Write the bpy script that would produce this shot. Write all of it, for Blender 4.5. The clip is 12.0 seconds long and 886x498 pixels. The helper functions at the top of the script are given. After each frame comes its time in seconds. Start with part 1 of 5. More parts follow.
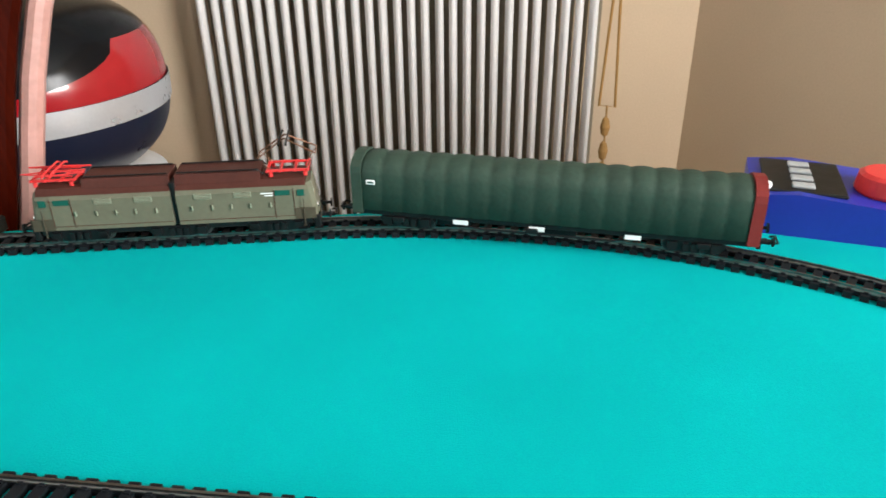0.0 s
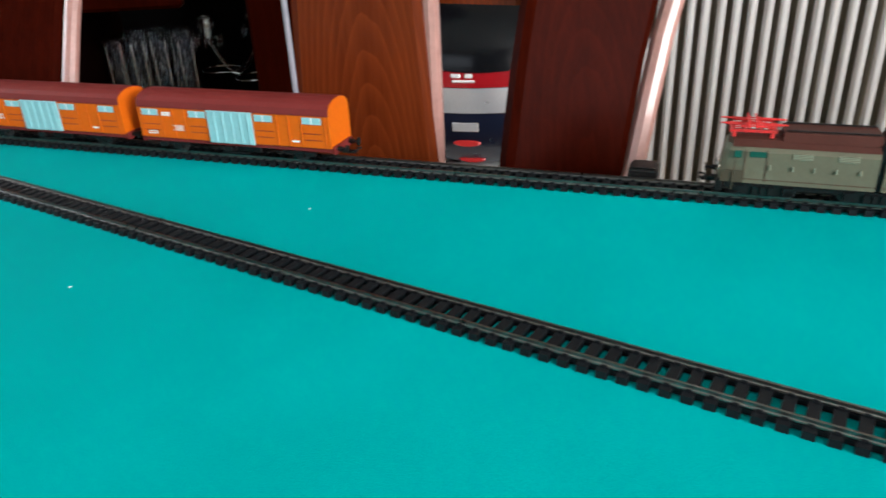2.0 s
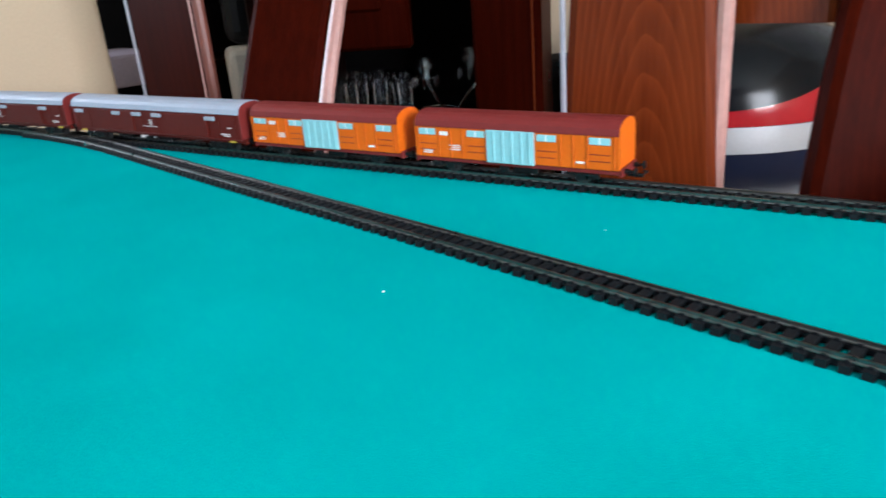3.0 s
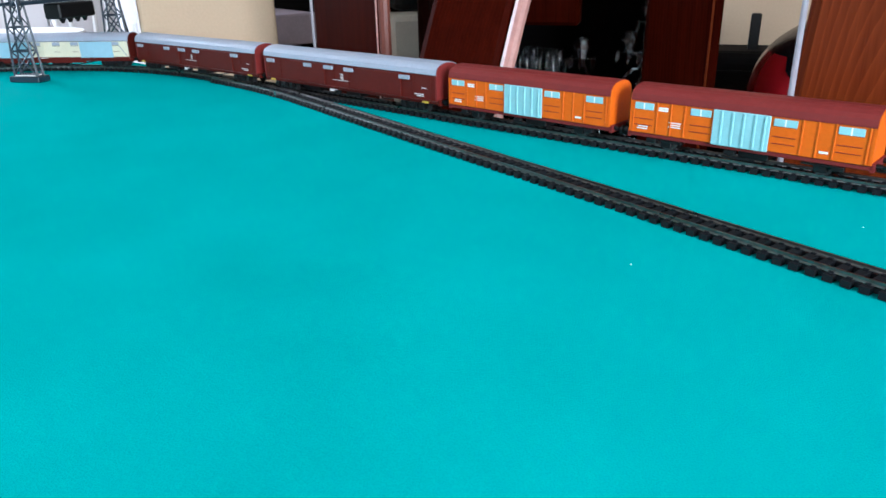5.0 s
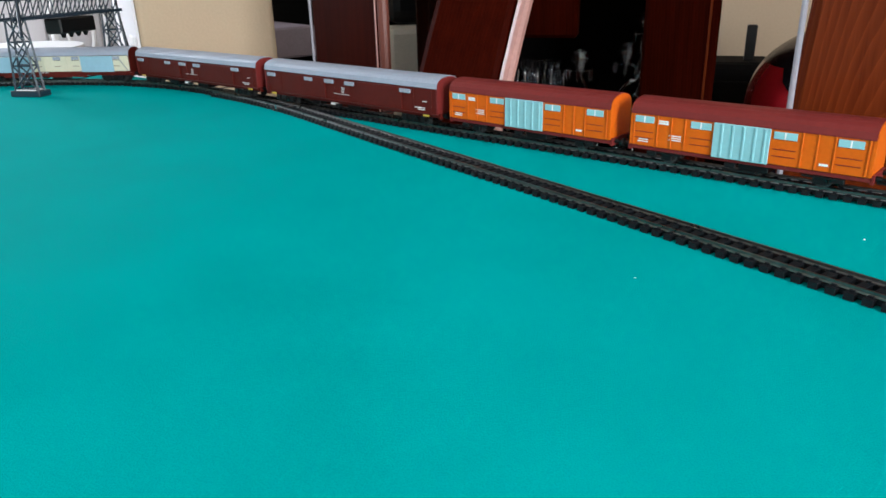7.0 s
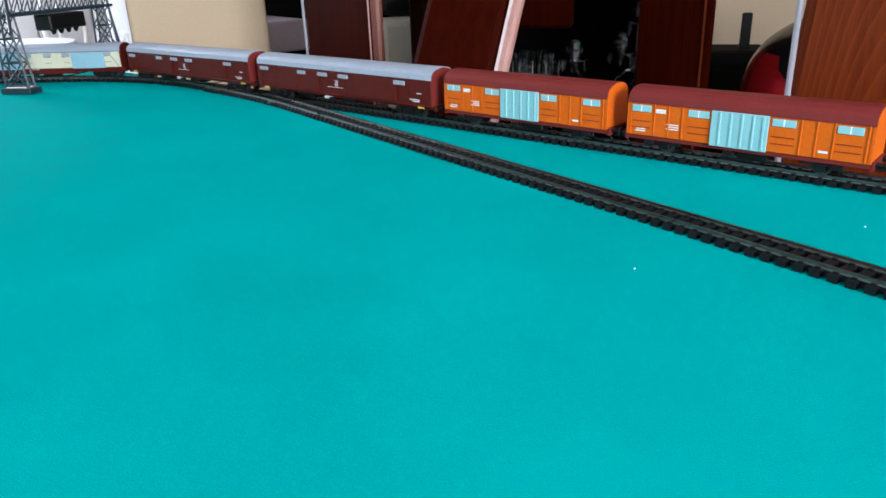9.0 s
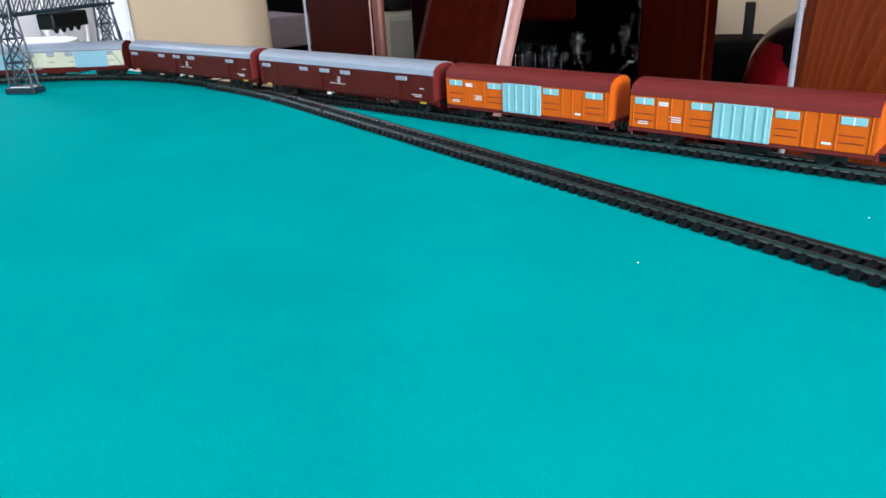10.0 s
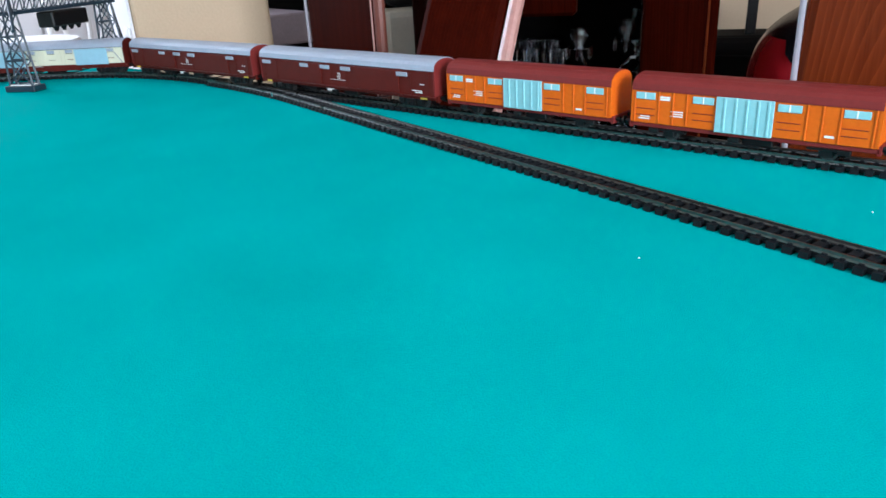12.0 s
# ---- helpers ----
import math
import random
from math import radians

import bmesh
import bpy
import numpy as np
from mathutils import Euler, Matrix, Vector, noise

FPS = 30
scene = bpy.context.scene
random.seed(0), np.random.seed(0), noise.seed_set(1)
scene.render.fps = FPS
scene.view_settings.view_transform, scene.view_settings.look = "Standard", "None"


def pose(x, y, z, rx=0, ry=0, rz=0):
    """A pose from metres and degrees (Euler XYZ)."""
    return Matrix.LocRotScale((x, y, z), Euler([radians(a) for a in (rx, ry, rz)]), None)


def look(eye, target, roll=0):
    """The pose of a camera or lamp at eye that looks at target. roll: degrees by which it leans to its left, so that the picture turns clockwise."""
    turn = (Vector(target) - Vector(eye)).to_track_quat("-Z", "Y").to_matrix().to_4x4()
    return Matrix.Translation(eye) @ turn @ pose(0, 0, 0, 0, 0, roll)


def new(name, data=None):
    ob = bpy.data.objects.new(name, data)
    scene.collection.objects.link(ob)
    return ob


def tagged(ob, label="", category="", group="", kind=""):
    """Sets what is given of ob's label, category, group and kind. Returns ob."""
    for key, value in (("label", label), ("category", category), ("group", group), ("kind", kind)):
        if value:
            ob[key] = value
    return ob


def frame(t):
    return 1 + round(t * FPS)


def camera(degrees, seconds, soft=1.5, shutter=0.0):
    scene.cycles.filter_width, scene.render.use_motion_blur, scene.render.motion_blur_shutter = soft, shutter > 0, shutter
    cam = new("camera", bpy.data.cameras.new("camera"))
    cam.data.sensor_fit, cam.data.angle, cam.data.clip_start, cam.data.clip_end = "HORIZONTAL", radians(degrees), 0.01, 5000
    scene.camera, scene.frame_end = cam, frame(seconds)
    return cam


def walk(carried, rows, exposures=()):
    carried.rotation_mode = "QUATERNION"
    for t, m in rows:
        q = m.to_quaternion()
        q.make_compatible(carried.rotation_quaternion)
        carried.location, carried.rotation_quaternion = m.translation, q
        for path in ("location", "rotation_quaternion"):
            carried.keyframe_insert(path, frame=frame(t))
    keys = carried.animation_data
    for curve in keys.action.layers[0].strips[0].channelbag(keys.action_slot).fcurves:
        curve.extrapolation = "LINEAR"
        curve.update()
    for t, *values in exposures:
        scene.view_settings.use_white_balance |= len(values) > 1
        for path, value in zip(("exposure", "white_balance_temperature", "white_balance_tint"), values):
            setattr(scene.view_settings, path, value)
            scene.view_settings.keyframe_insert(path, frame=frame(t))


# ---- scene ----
cam = camera(63.0, 12.0, soft=1.6, shutter=0.25)

PATH = [
    (0, (-0.185, 0.215, 0.216), (1.588, 0.437, -0.696), -0.7),
    (0.5, (-0.191, 0.259, 0.213), (1.562, 0.583, -0.693), -1.1),
    (1, (-0.213, 0.36, 0.21), (1.497, 0.86, -0.698), -0.4),
    (1.5, (-0.223, 0.407, 0.197), (1.411, 1.154, -0.681), -2.6),
    (2, (-0.261, 0.444, 0.189), (1.25, 1.417, -0.688), -2.7),
    (2.5, (-0.274, 0.479, 0.181), (1.138, 1.642, -0.627), -3.3),
    (3, (-0.3, 0.526, 0.166), (0.985, 1.875, -0.56), -4.6),
    (3.5, (-0.316, 0.566, 0.148), (0.821, 2.039, -0.586), -2.4),
    (5.5, (-0.361, 0.587, 0.158), (0.705, 2.1, -0.599), -1.2),
    (6, (-0.361, 0.585, 0.159), (0.722, 2.114, -0.54), -1.2),
    (6.5, (-0.361, 0.588, 0.158), (0.717, 2.115, -0.554), -1.4),
    (7, (-0.36, 0.588, 0.158), (0.721, 2.104, -0.571), -1.5),
    (9, (-0.357, 0.592, 0.156), (0.728, 2.1, -0.592), -2.2),
    (9.5, (-0.357, 0.592, 0.157), (0.723, 2.096, -0.598), -2.5),
    (10, (-0.357, 0.591, 0.158), (0.712, 2.1, -0.606), -3.0),
    (10.5, (-0.355, 0.592, 0.157), (0.711, 2.104, -0.604), -3.1),
    (11, (-0.356, 0.59, 0.158), (0.703, 2.105, -0.597), -3.2),
    (11.5, (-0.356, 0.591, 0.157), (0.704, 2.1, -0.618), -2.8),
    (12, (-0.354, 0.592, 0.156), (0.706, 2.103, -0.614), -3.3),
]
EXPOSURES = [(0, 0.15, 6500, 10), (0.5, 0.05, 6500, 10), (1, -0.05, 6500, 10), (1.5, -0.1, 6450, 10), (2, -0.13, 6350, 10), (2.5, -0.2, 6150, 10), (3, 0.1, 5800, 10),
             (3.5, 0.25, 5450, 10), (5.5, 0.1, 5800, 10), (6, -0.2, 6150, 10), (6.5, -0.27, 6250, 10), (7, -0.17, 6150, 10), (9, 0.0, 5850, 10), (10, 0.05, 5800, 10), (12, 0.08, 5650, 10)]
walk(cam, [(t, look(eye, target, roll)) for t, eye, target, roll in PATH], EXPOSURES)

# ---- world and light ----
sky_world = bpy.data.worlds.new("sky")
scene.world = sky_world
sky_world.use_nodes = True
wt = sky_world.node_tree
sky = wt.nodes.new("ShaderNodeTexSky")
sky.sky_type, sky.sun_disc = "NISHITA", False
sky.sun_elevation, sky.sun_rotation = radians(38), radians(150)
wt.links.new(sky.outputs[0], wt.nodes["Background"].inputs[0])
wt.nodes["Background"].inputs[1].default_value = 0.12


def window_lamp(name, eye, target, w, h, power, color):
    """An area lamp that stands in a window's opening for the daylight."""
    data = bpy.data.lights.new(name, "AREA")
    data.shape, data.size, data.size_y, data.energy, data.color = "RECTANGLE", w, h, power, color
    ob = new(name, data)
    ob.matrix_world = look(eye, target)
    return ob


# main light, added out of view to brighten the curtain and cloth
window_lamp("added_light_south", (-0.60, -2.08, 0.85), (0.3, -0.88, 0.6), 1.25, 1.25, 172, (1.0, 0.985, 0.97))
window_lamp("window_light_left", (-2.42, 1.0, 0.80), (0.0, 1.0, 0.45), 1.7, 1.1, 12, (0.94, 0.97, 1.0))
window_lamp("window_light_far", (-1.05, 4.12, 0.9), (-0.2, 2.9, -0.3), 1.3, 1.3, 72, (0.92, 0.95, 1.0))

# ---- materials ----


def mat(name, color, rough=0.5, metal=0.0, var=0.15, scale=40.0, bump=0.1, fine=6.0, spec=0.5, coat=0.0, vary=0.0):
    """A surface with broad and fine tone changes, gloss changes and relief. vary: tone change from piece to piece."""
    m = bpy.data.materials.new(name)
    m.use_nodes = True
    nt = m.node_tree
    b = nt.nodes["Principled BSDF"]
    co = nt.nodes.new("ShaderNodeTexCoord")
    big, small = nt.nodes.new("ShaderNodeTexNoise"), nt.nodes.new("ShaderNodeTexNoise")
    big.inputs["Scale"].default_value, small.inputs["Scale"].default_value = scale, scale * fine
    big.inputs["Detail"].default_value, small.inputs["Detail"].default_value = 4, 3
    for n in (big, small):
        nt.links.new(co.outputs["Object"], n.inputs["Vector"])
    add = nt.nodes.new("ShaderNodeMath")
    add.operation = "ADD"
    nt.links.new(big.outputs["Fac"], add.inputs[0])
    nt.links.new(small.outputs["Fac"], add.inputs[1])
    last = add.outputs[0]
    if vary:
        info, mul = nt.nodes.new("ShaderNodeObjectInfo"), nt.nodes.new("ShaderNodeMath")
        mul.operation = "MULTIPLY_ADD"
        mul.inputs[1].default_value = vary
        nt.links.new(info.outputs["Random"], mul.inputs[0])
        nt.links.new(last, mul.inputs[2])
        last = mul.outputs[0]
    ramp = nt.nodes.new("ShaderNodeMapRange")
    ramp.inputs["From Min"].default_value, ramp.inputs["From Max"].default_value = 0.6, 1.4 + vary
    ramp.inputs["To Min"].default_value, ramp.inputs["To Max"].default_value = 1 - var, 1 + var
    nt.links.new(last, ramp.inputs["Value"])
    mix = nt.nodes.new("ShaderNodeVectorMath")
    mix.operation = "SCALE"
    mix.inputs[0].default_value = color
    nt.links.new(ramp.outputs[0], mix.inputs["Scale"])
    nt.links.new(mix.outputs[0], b.inputs["Base Color"])
    rr = nt.nodes.new("ShaderNodeMapRange")
    rr.inputs["To Min"].default_value, rr.inputs["To Max"].default_value = max(rough - 0.08, 0.02), min(rough + 0.08, 1)
    nt.links.new(big.outputs["Fac"], rr.inputs["Value"])
    nt.links.new(rr.outputs[0], b.inputs["Roughness"])
    b.inputs["Metallic"].default_value = metal
    b.inputs["Specular IOR Level"].default_value = spec
    b.inputs["Coat Weight"].default_value = coat
    if bump:
        bp = nt.nodes.new("ShaderNodeBump")
        bp.inputs["Strength"].default_value, bp.inputs["Distance"].default_value = bump, 0.05 / scale
        nt.links.new(small.outputs["Fac"], bp.inputs["Height"])
        nt.links.new(bp.outputs[0], b.inputs["Normal"])
    return m


def wood(name, dark, light, scale=1.0, rough=0.36, coat=0.0, arches=0.5, spec=0.04, centre=(0.3, 0.66, -0.2)):
    """Varnished flat-sawn wood: nested growth-ring arches about an upright axis, with fine streaks and pores along z."""
    m = bpy.data.materials.new(name)
    m.use_nodes = True
    nt = m.node_tree
    b = nt.nodes["Principled BSDF"]
    co = nt.nodes.new("ShaderNodeTexCoord")

    def noise_along(sx, sz, detail):
        mp, n = nt.nodes.new("ShaderNodeMapping"), nt.nodes.new("ShaderNodeTexNoise")
        mp.inputs["Scale"].default_value = (sx * scale, sx * scale, sz * scale)
        n.inputs["Scale"].default_value, n.inputs["Detail"].default_value = 1.0, detail
        nt.links.new(co.outputs["Object"], mp.inputs["Vector"])
        nt.links.new(mp.outputs[0], n.inputs["Vector"])
        return n.outputs["Fac"]

    def mixed(fac, p, q):
        n = nt.nodes.new("ShaderNodeMix")
        n.inputs["Factor"].default_value = fac
        nt.links.new(p, n.inputs["A"])
        nt.links.new(q, n.inputs["B"])
        return n.outputs["Result"]

    broad, streak, pore = noise_along(7, 1.6, 2), noise_along(110, 5, 5), noise_along(700, 26, 2)
    mp2 = nt.nodes.new("ShaderNodeMapping")
    k = (34 * scale, 34 * scale, 5.4 * scale)
    mp2.inputs["Scale"].default_value = k
    mp2.inputs["Location"].default_value = [-f * v for f, v in zip(k, centre)]
    nt.links.new(co.outputs["Object"], mp2.inputs["Vector"])
    wave = nt.nodes.new("ShaderNodeTexWave")
    wave.wave_type, wave.rings_direction, wave.wave_profile = "RINGS", "SPHERICAL", "SAW"
    wave.inputs["Scale"].default_value, wave.inputs["Distortion"].default_value = 2.0, 2.6
    wave.inputs["Detail"].default_value, wave.inputs["Detail Scale"].default_value = 2.0, 0.9
    nt.links.new(mp2.outputs[0], wave.inputs["Vector"])
    ring = nt.nodes.new("ShaderNodeMath")
    ring.operation = "POWER"
    ring.inputs[1].default_value = 3.0
    nt.links.new(wave.outputs["Fac"], ring.inputs[0])
    fac = mixed(arches, mixed(0.45, streak, broad), ring.outputs[0])
    fac = mixed(0.22, fac, pore)
    ramp = nt.nodes.new("ShaderNodeValToRGB")
    ramp.color_ramp.elements[0].position, ramp.color_ramp.elements[1].position = 0.24, 0.74
    ramp.color_ramp.elements[0].color, ramp.color_ramp.elements[1].color = (*dark, 1), (*light, 1)
    nt.links.new(fac, ramp.inputs["Fac"])
    nt.links.new(ramp.outputs[0], b.inputs["Base Color"])
    b.inputs["Roughness"].default_value, b.inputs["Coat Weight"].default_value = rough, coat
    b.inputs["Coat Roughness"].default_value, b.inputs["Specular IOR Level"].default_value = 0.22, spec
    bp = nt.nodes.new("ShaderNodeBump")
    bp.inputs["Strength"].default_value, bp.inputs["Distance"].default_value = 0.08, 0.001
    nt.links.new(streak, bp.inputs["Height"])
    nt.links.new(bp.outputs[0], b.inputs["Normal"])
    return m


def glass(name, color=(0.95, 0.97, 1.0), rough=0.02, cut=0.0, body=1.0):
    """Clear glass; body: how clear it is through its bulk; cut: strength of the ground facets on its surface."""
    m = bpy.data.materials.new(name)
    m.use_nodes = True
    nt = m.node_tree
    b = nt.nodes["Principled BSDF"]
    b.inputs["Base Color"].default_value = (*color, 1)
    b.inputs["Transmission Weight"].default_value, b.inputs["Roughness"].default_value = body, rough
    b.inputs["IOR"].default_value = 1.54
    if cut:
        co, cell, bp = nt.nodes.new("ShaderNodeTexCoord"), nt.nodes.new("ShaderNodeTexVoronoi"), nt.nodes.new("ShaderNodeBump")
        cell.inputs["Scale"].default_value = 85
        nt.links.new(co.outputs["Object"], cell.inputs["Vector"])
        bp.inputs["Strength"].default_value, bp.inputs["Distance"].default_value = cut, 0.006
        nt.links.new(cell.outputs["Distance"], bp.inputs["Height"])
        nt.links.new(bp.outputs[0], b.inputs["Normal"])
    return m


M_CLOTH = mat("green_cloth", (0.0, 0.372, 0.372), 0.95, var=0.13, scale=9, bump=0.2, fine=140, spec=0.04)
M_TABLE = wood("table_wood", (0.03, 0.01, 0.006), (0.09, 0.03, 0.015))
M_WALL = mat("cream_plaster", (0.56, 0.43, 0.295), 0.85, var=0.06, scale=3, bump=0.05, fine=60)
M_WALLW = mat("white_plaster", (0.78, 0.77, 0.80), 0.85, var=0.04, scale=3, bump=0.15, fine=60)
M_CEIL = mat("ceiling_paint", (0.75, 0.74, 0.72), 0.9, var=0.03, scale=3, bump=0.1)
M_FLOOR = mat("floor_tile", (0.30, 0.22, 0.16), 0.35, var=0.2, scale=5, bump=0.1)
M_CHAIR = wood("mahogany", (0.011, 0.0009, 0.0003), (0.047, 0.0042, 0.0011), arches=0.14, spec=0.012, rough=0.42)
# brighter copy of the chair wood, with light put into its colour
M_CHAIRLIT = wood("lit_reddish_wood", (0.075, 0.0105, 0.0021), (0.185, 0.034, 0.0072), arches=0.27, spec=0.08, coat=0.07, centre=(0.24, 0.835, -0.16))
# pinkish wood tone with the window light on rounded edges put into it
M_EDGE = mat("lit_edge_wood", (0.42, 0.22, 0.19), 0.35, var=0.15, scale=30, bump=0.1, coat=0.3)
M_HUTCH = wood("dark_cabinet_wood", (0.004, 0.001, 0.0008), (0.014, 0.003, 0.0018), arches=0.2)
# near-black: recess shade put into the colour; also the loudspeaker's own black
M_BLACKSHADE = mat("black_and_niche_shade", (0.0025, 0.002, 0.002), 0.8, spec=0.1, var=0.2, scale=8, bump=0.05)
M_SLEEPER = mat("black_plastic_sleeper", (0.0055, 0.007, 0.009), 0.55, var=0.25, scale=300, spec=0.2, bump=0.2, vary=0.3)
M_RAIL = mat("rail_steel", (0.20, 0.20, 0.19), 0.30, 1.0, var=0.25, scale=60, bump=0.1)
M_LGREEN = mat("loco_grey_green", (0.115, 0.112, 0.078), 0.42, spec=0.15, var=0.10, scale=50, bump=0.08)
M_LBROWN = mat("loco_brown_roof", (0.060, 0.018, 0.013), 0.5, spec=0.15, var=0.15, scale=60, bump=0.1)
M_CABSKIRT = mat("loco_cab_skirt", (0.060, 0.050, 0.034), 0.45, spec=0.15, var=0.12, scale=60, bump=0.1)
M_RED = mat("red_plastic", (0.60, 0.03, 0.03), 0.35, var=0.10, scale=80, bump=0.05)
M_BLACK = mat("black_plastic", (0.005, 0.005, 0.0055), 0.42, spec=0.25, var=0.2, scale=80, bump=0.1)
M_SILVER = mat("bright_metal", (0.75, 0.75, 0.75), 0.2, 1.0, var=0.08, scale=60, bump=0.03)
M_GREY = mat("grey_plastic", (0.33, 0.34, 0.34), 0.45, var=0.1, scale=80, bump=0.05)
M_WHEEL = mat("dull_dark_wheel_metal", (0.05, 0.05, 0.05), 0.45, 0.6, var=0.15, scale=80, bump=0.05)
M_WINDOW = mat("dark_green_window", (0.01, 0.07, 0.05), 0.12, var=0.1, scale=80, bump=0.0)
M_VENT = mat("pale_grille", (0.22, 0.24, 0.17), 0.5, var=0.1, scale=200, bump=0.1)
M_TARP = mat("green_tarpaulin", (0.030, 0.052, 0.038), 0.6, spec=0.15, var=0.18, scale=60, bump=0.3)
M_CREAM = mat("cream_wagon_side", (0.62, 0.60, 0.46), 0.5, spec=0.15, var=0.06, scale=60, bump=0.1)
M_PALEBLUE = mat("pale_blue_door", (0.28, 0.47, 0.58), 0.45, var=0.06, scale=60, bump=0.08)
M_ROOFGREY = mat("grey_roof", (0.30, 0.34, 0.42), 0.5, var=0.08, scale=60, bump=0.1)
M_BROWN = mat("oxide_brown_side", (0.085, 0.009, 0.006), 0.5, spec=0.15, var=0.12, scale=60, bump=0.12)
M_ORANGE = mat("orange_wagon_side", (0.62, 0.115, 0.004), 0.48, spec=0.15, var=0.10, scale=60, bump=0.12)
M_REDROOF = mat("red_brown_roof", (0.165, 0.022, 0.020), 0.5, spec=0.15, var=0.1, scale=60, bump=0.1)
M_AQUA = mat("ribbed_aqua_door", (0.26, 0.52, 0.56), 0.4, var=0.08, scale=60, bump=0.08)
M_WHITE = mat("white_paint", (0.80, 0.80, 0.80), 0.4, var=0.05, scale=40, bump=0.05)
M_YELLOW = mat("yellow_paint", (0.60, 0.42, 0.05), 0.5, var=0.1, scale=60, bump=0.05)
M_CRANE = mat("blue_grey_girder", (0.012, 0.026, 0.042), 0.45, var=0.15, scale=80, bump=0.1)
M_CURTAIN = mat("ivory_pleat", (0.87, 0.865, 0.86), 0.45, var=0.04, scale=12, bump=0.08, vary=0.1)
# beige darkened to hold the shade in the gaps between pleats
M_GAP = mat("beige_web_gap_shade", (0.20, 0.17, 0.12), 0.8, var=0.1, scale=20, bump=0.1)
M_GLOSSB = mat("gloss_black_shell", (0.004, 0.0045, 0.006), 0.2, var=0.1, scale=20, bump=0.0, coat=0.0, spec=0.2)
M_GLOSSR = mat("gloss_red_shell", (0.34, 0.008, 0.014), 0.18, var=0.06, scale=20, bump=0.0, coat=0.6)
M_NAVY = mat("dark_blue_shell", (0.006, 0.010, 0.028), 0.3, var=0.08, scale=20, bump=0.0)
M_BAND = mat("silver_band", (0.66, 0.68, 0.72), 0.3, 0.6, var=0.05, scale=30, bump=0.02)
M_BLUE = mat("blue_plastic", (0.012, 0.025, 0.30), 0.35, var=0.1, scale=40, bump=0.05)
M_LBLUE = mat("light_blue_plastic", (0.10, 0.38, 0.75), 0.35, var=0.1, scale=40, bump=0.05)
M_STRAP = mat("ochre_cord", (0.36, 0.20, 0.06), 0.8, var=0.15, scale=80, bump=0.3)
M_MAUVE = mat("mauve_box_card", (0.28, 0.23, 0.26), 0.7, var=0.1, scale=20, bump=0.1)
M_SEATW = mat("cream_fabric", (0.62, 0.55, 0.45), 0.9, var=0.08, scale=30, bump=0.3)
M_MAROON = mat("maroon_fabric", (0.10, 0.012, 0.012), 0.85, var=0.15, scale=30, bump=0.3)
M_ARM = mat("brown_wire", (0.16, 0.07, 0.035), 0.4, 0.5, var=0.1, scale=80, bump=0.05)
M_SIDE = mat("rounded_brown_side", (0.15, 0.045, 0.030), 0.4, var=0.15, scale=30, bump=0.1)
# bluish pale tone for the light caught along a board's thin edge
M_EDGEW = mat("pale_lit_edge", (0.30, 0.29, 0.33), 0.3, var=0.12, scale=30, bump=0.1)
# mirror-bright metal that stands in for the glints of cut crystal
M_CRYSTAL = mat("crystal_glint_metal", (0.90, 0.95, 1.0), 0.10, 1.0, var=0.3, scale=70, bump=0.9)
M_GLASS = glass("clear_crystal", (0.86, 0.93, 1.0), 0.05, cut=0.7, body=1.0)
M_LAMP = mat("clear_lamp", (0.9, 0.88, 0.8), 0.1, var=0.03, scale=90, bump=0.0)

# ---- mesh helpers ----


def part(name, bm, material, parent=None, label="", smooth=False):
    """Links a bmesh as one mesh object, under a thing or a part."""
    me = bpy.data.meshes.new(name)
    bmesh.ops.recalc_face_normals(bm, faces=bm.faces)
    bm.to_mesh(me)
    bm.free()
    me.materials.append(material)
    if smooth:
        for p in me.polygons:
            p.use_smooth = True
    ob = new(name, me)
    if parent:
        ob.parent = parent
    if label:
        tagged(ob, label=label)
    return ob


def thing(name, m, label, category, group="", kind=""):
    ob = new(name)
    ob.empty_display_size = 0.02
    ob.matrix_world = m
    return tagged(ob, label, category, group, kind)


def add_box(bm, x0, x1, y0, y1, z0, z1, bevel=0.0, m=None, seg=1):
    """A box between the given planes, its edges rounded, into bm."""
    vs = [bm.verts.new((x, y, z)) for x in (x0, x1) for y in (y0, y1) for z in (z0, z1)]
    q = [(0, 1, 3, 2), (4, 6, 7, 5), (0, 4, 5, 1), (2, 3, 7, 6), (0, 2, 6, 4), (1, 5, 7, 3)]
    fs = [bm.faces.new([vs[i] for i in f]) for f in q]
    if bevel:
        es = {e for f in fs for e in f.edges}
        out = bmesh.ops.bevel(bm, geom=list(es), offset=bevel, segments=seg, profile=0.5, affect="EDGES")
        vs = list({v for v in out["verts"]} | {v for v in vs if v.is_valid})
    if m is not None:
        bmesh.ops.transform(bm, matrix=m, verts=[v for v in vs if v.is_valid])
    return bm


def box(x0, x1, y0, y1, z0, z1, bevel=0.0, m=None, seg=1):
    return add_box(bmesh.new(), x0, x1, y0, y1, z0, z1, bevel, m, seg)


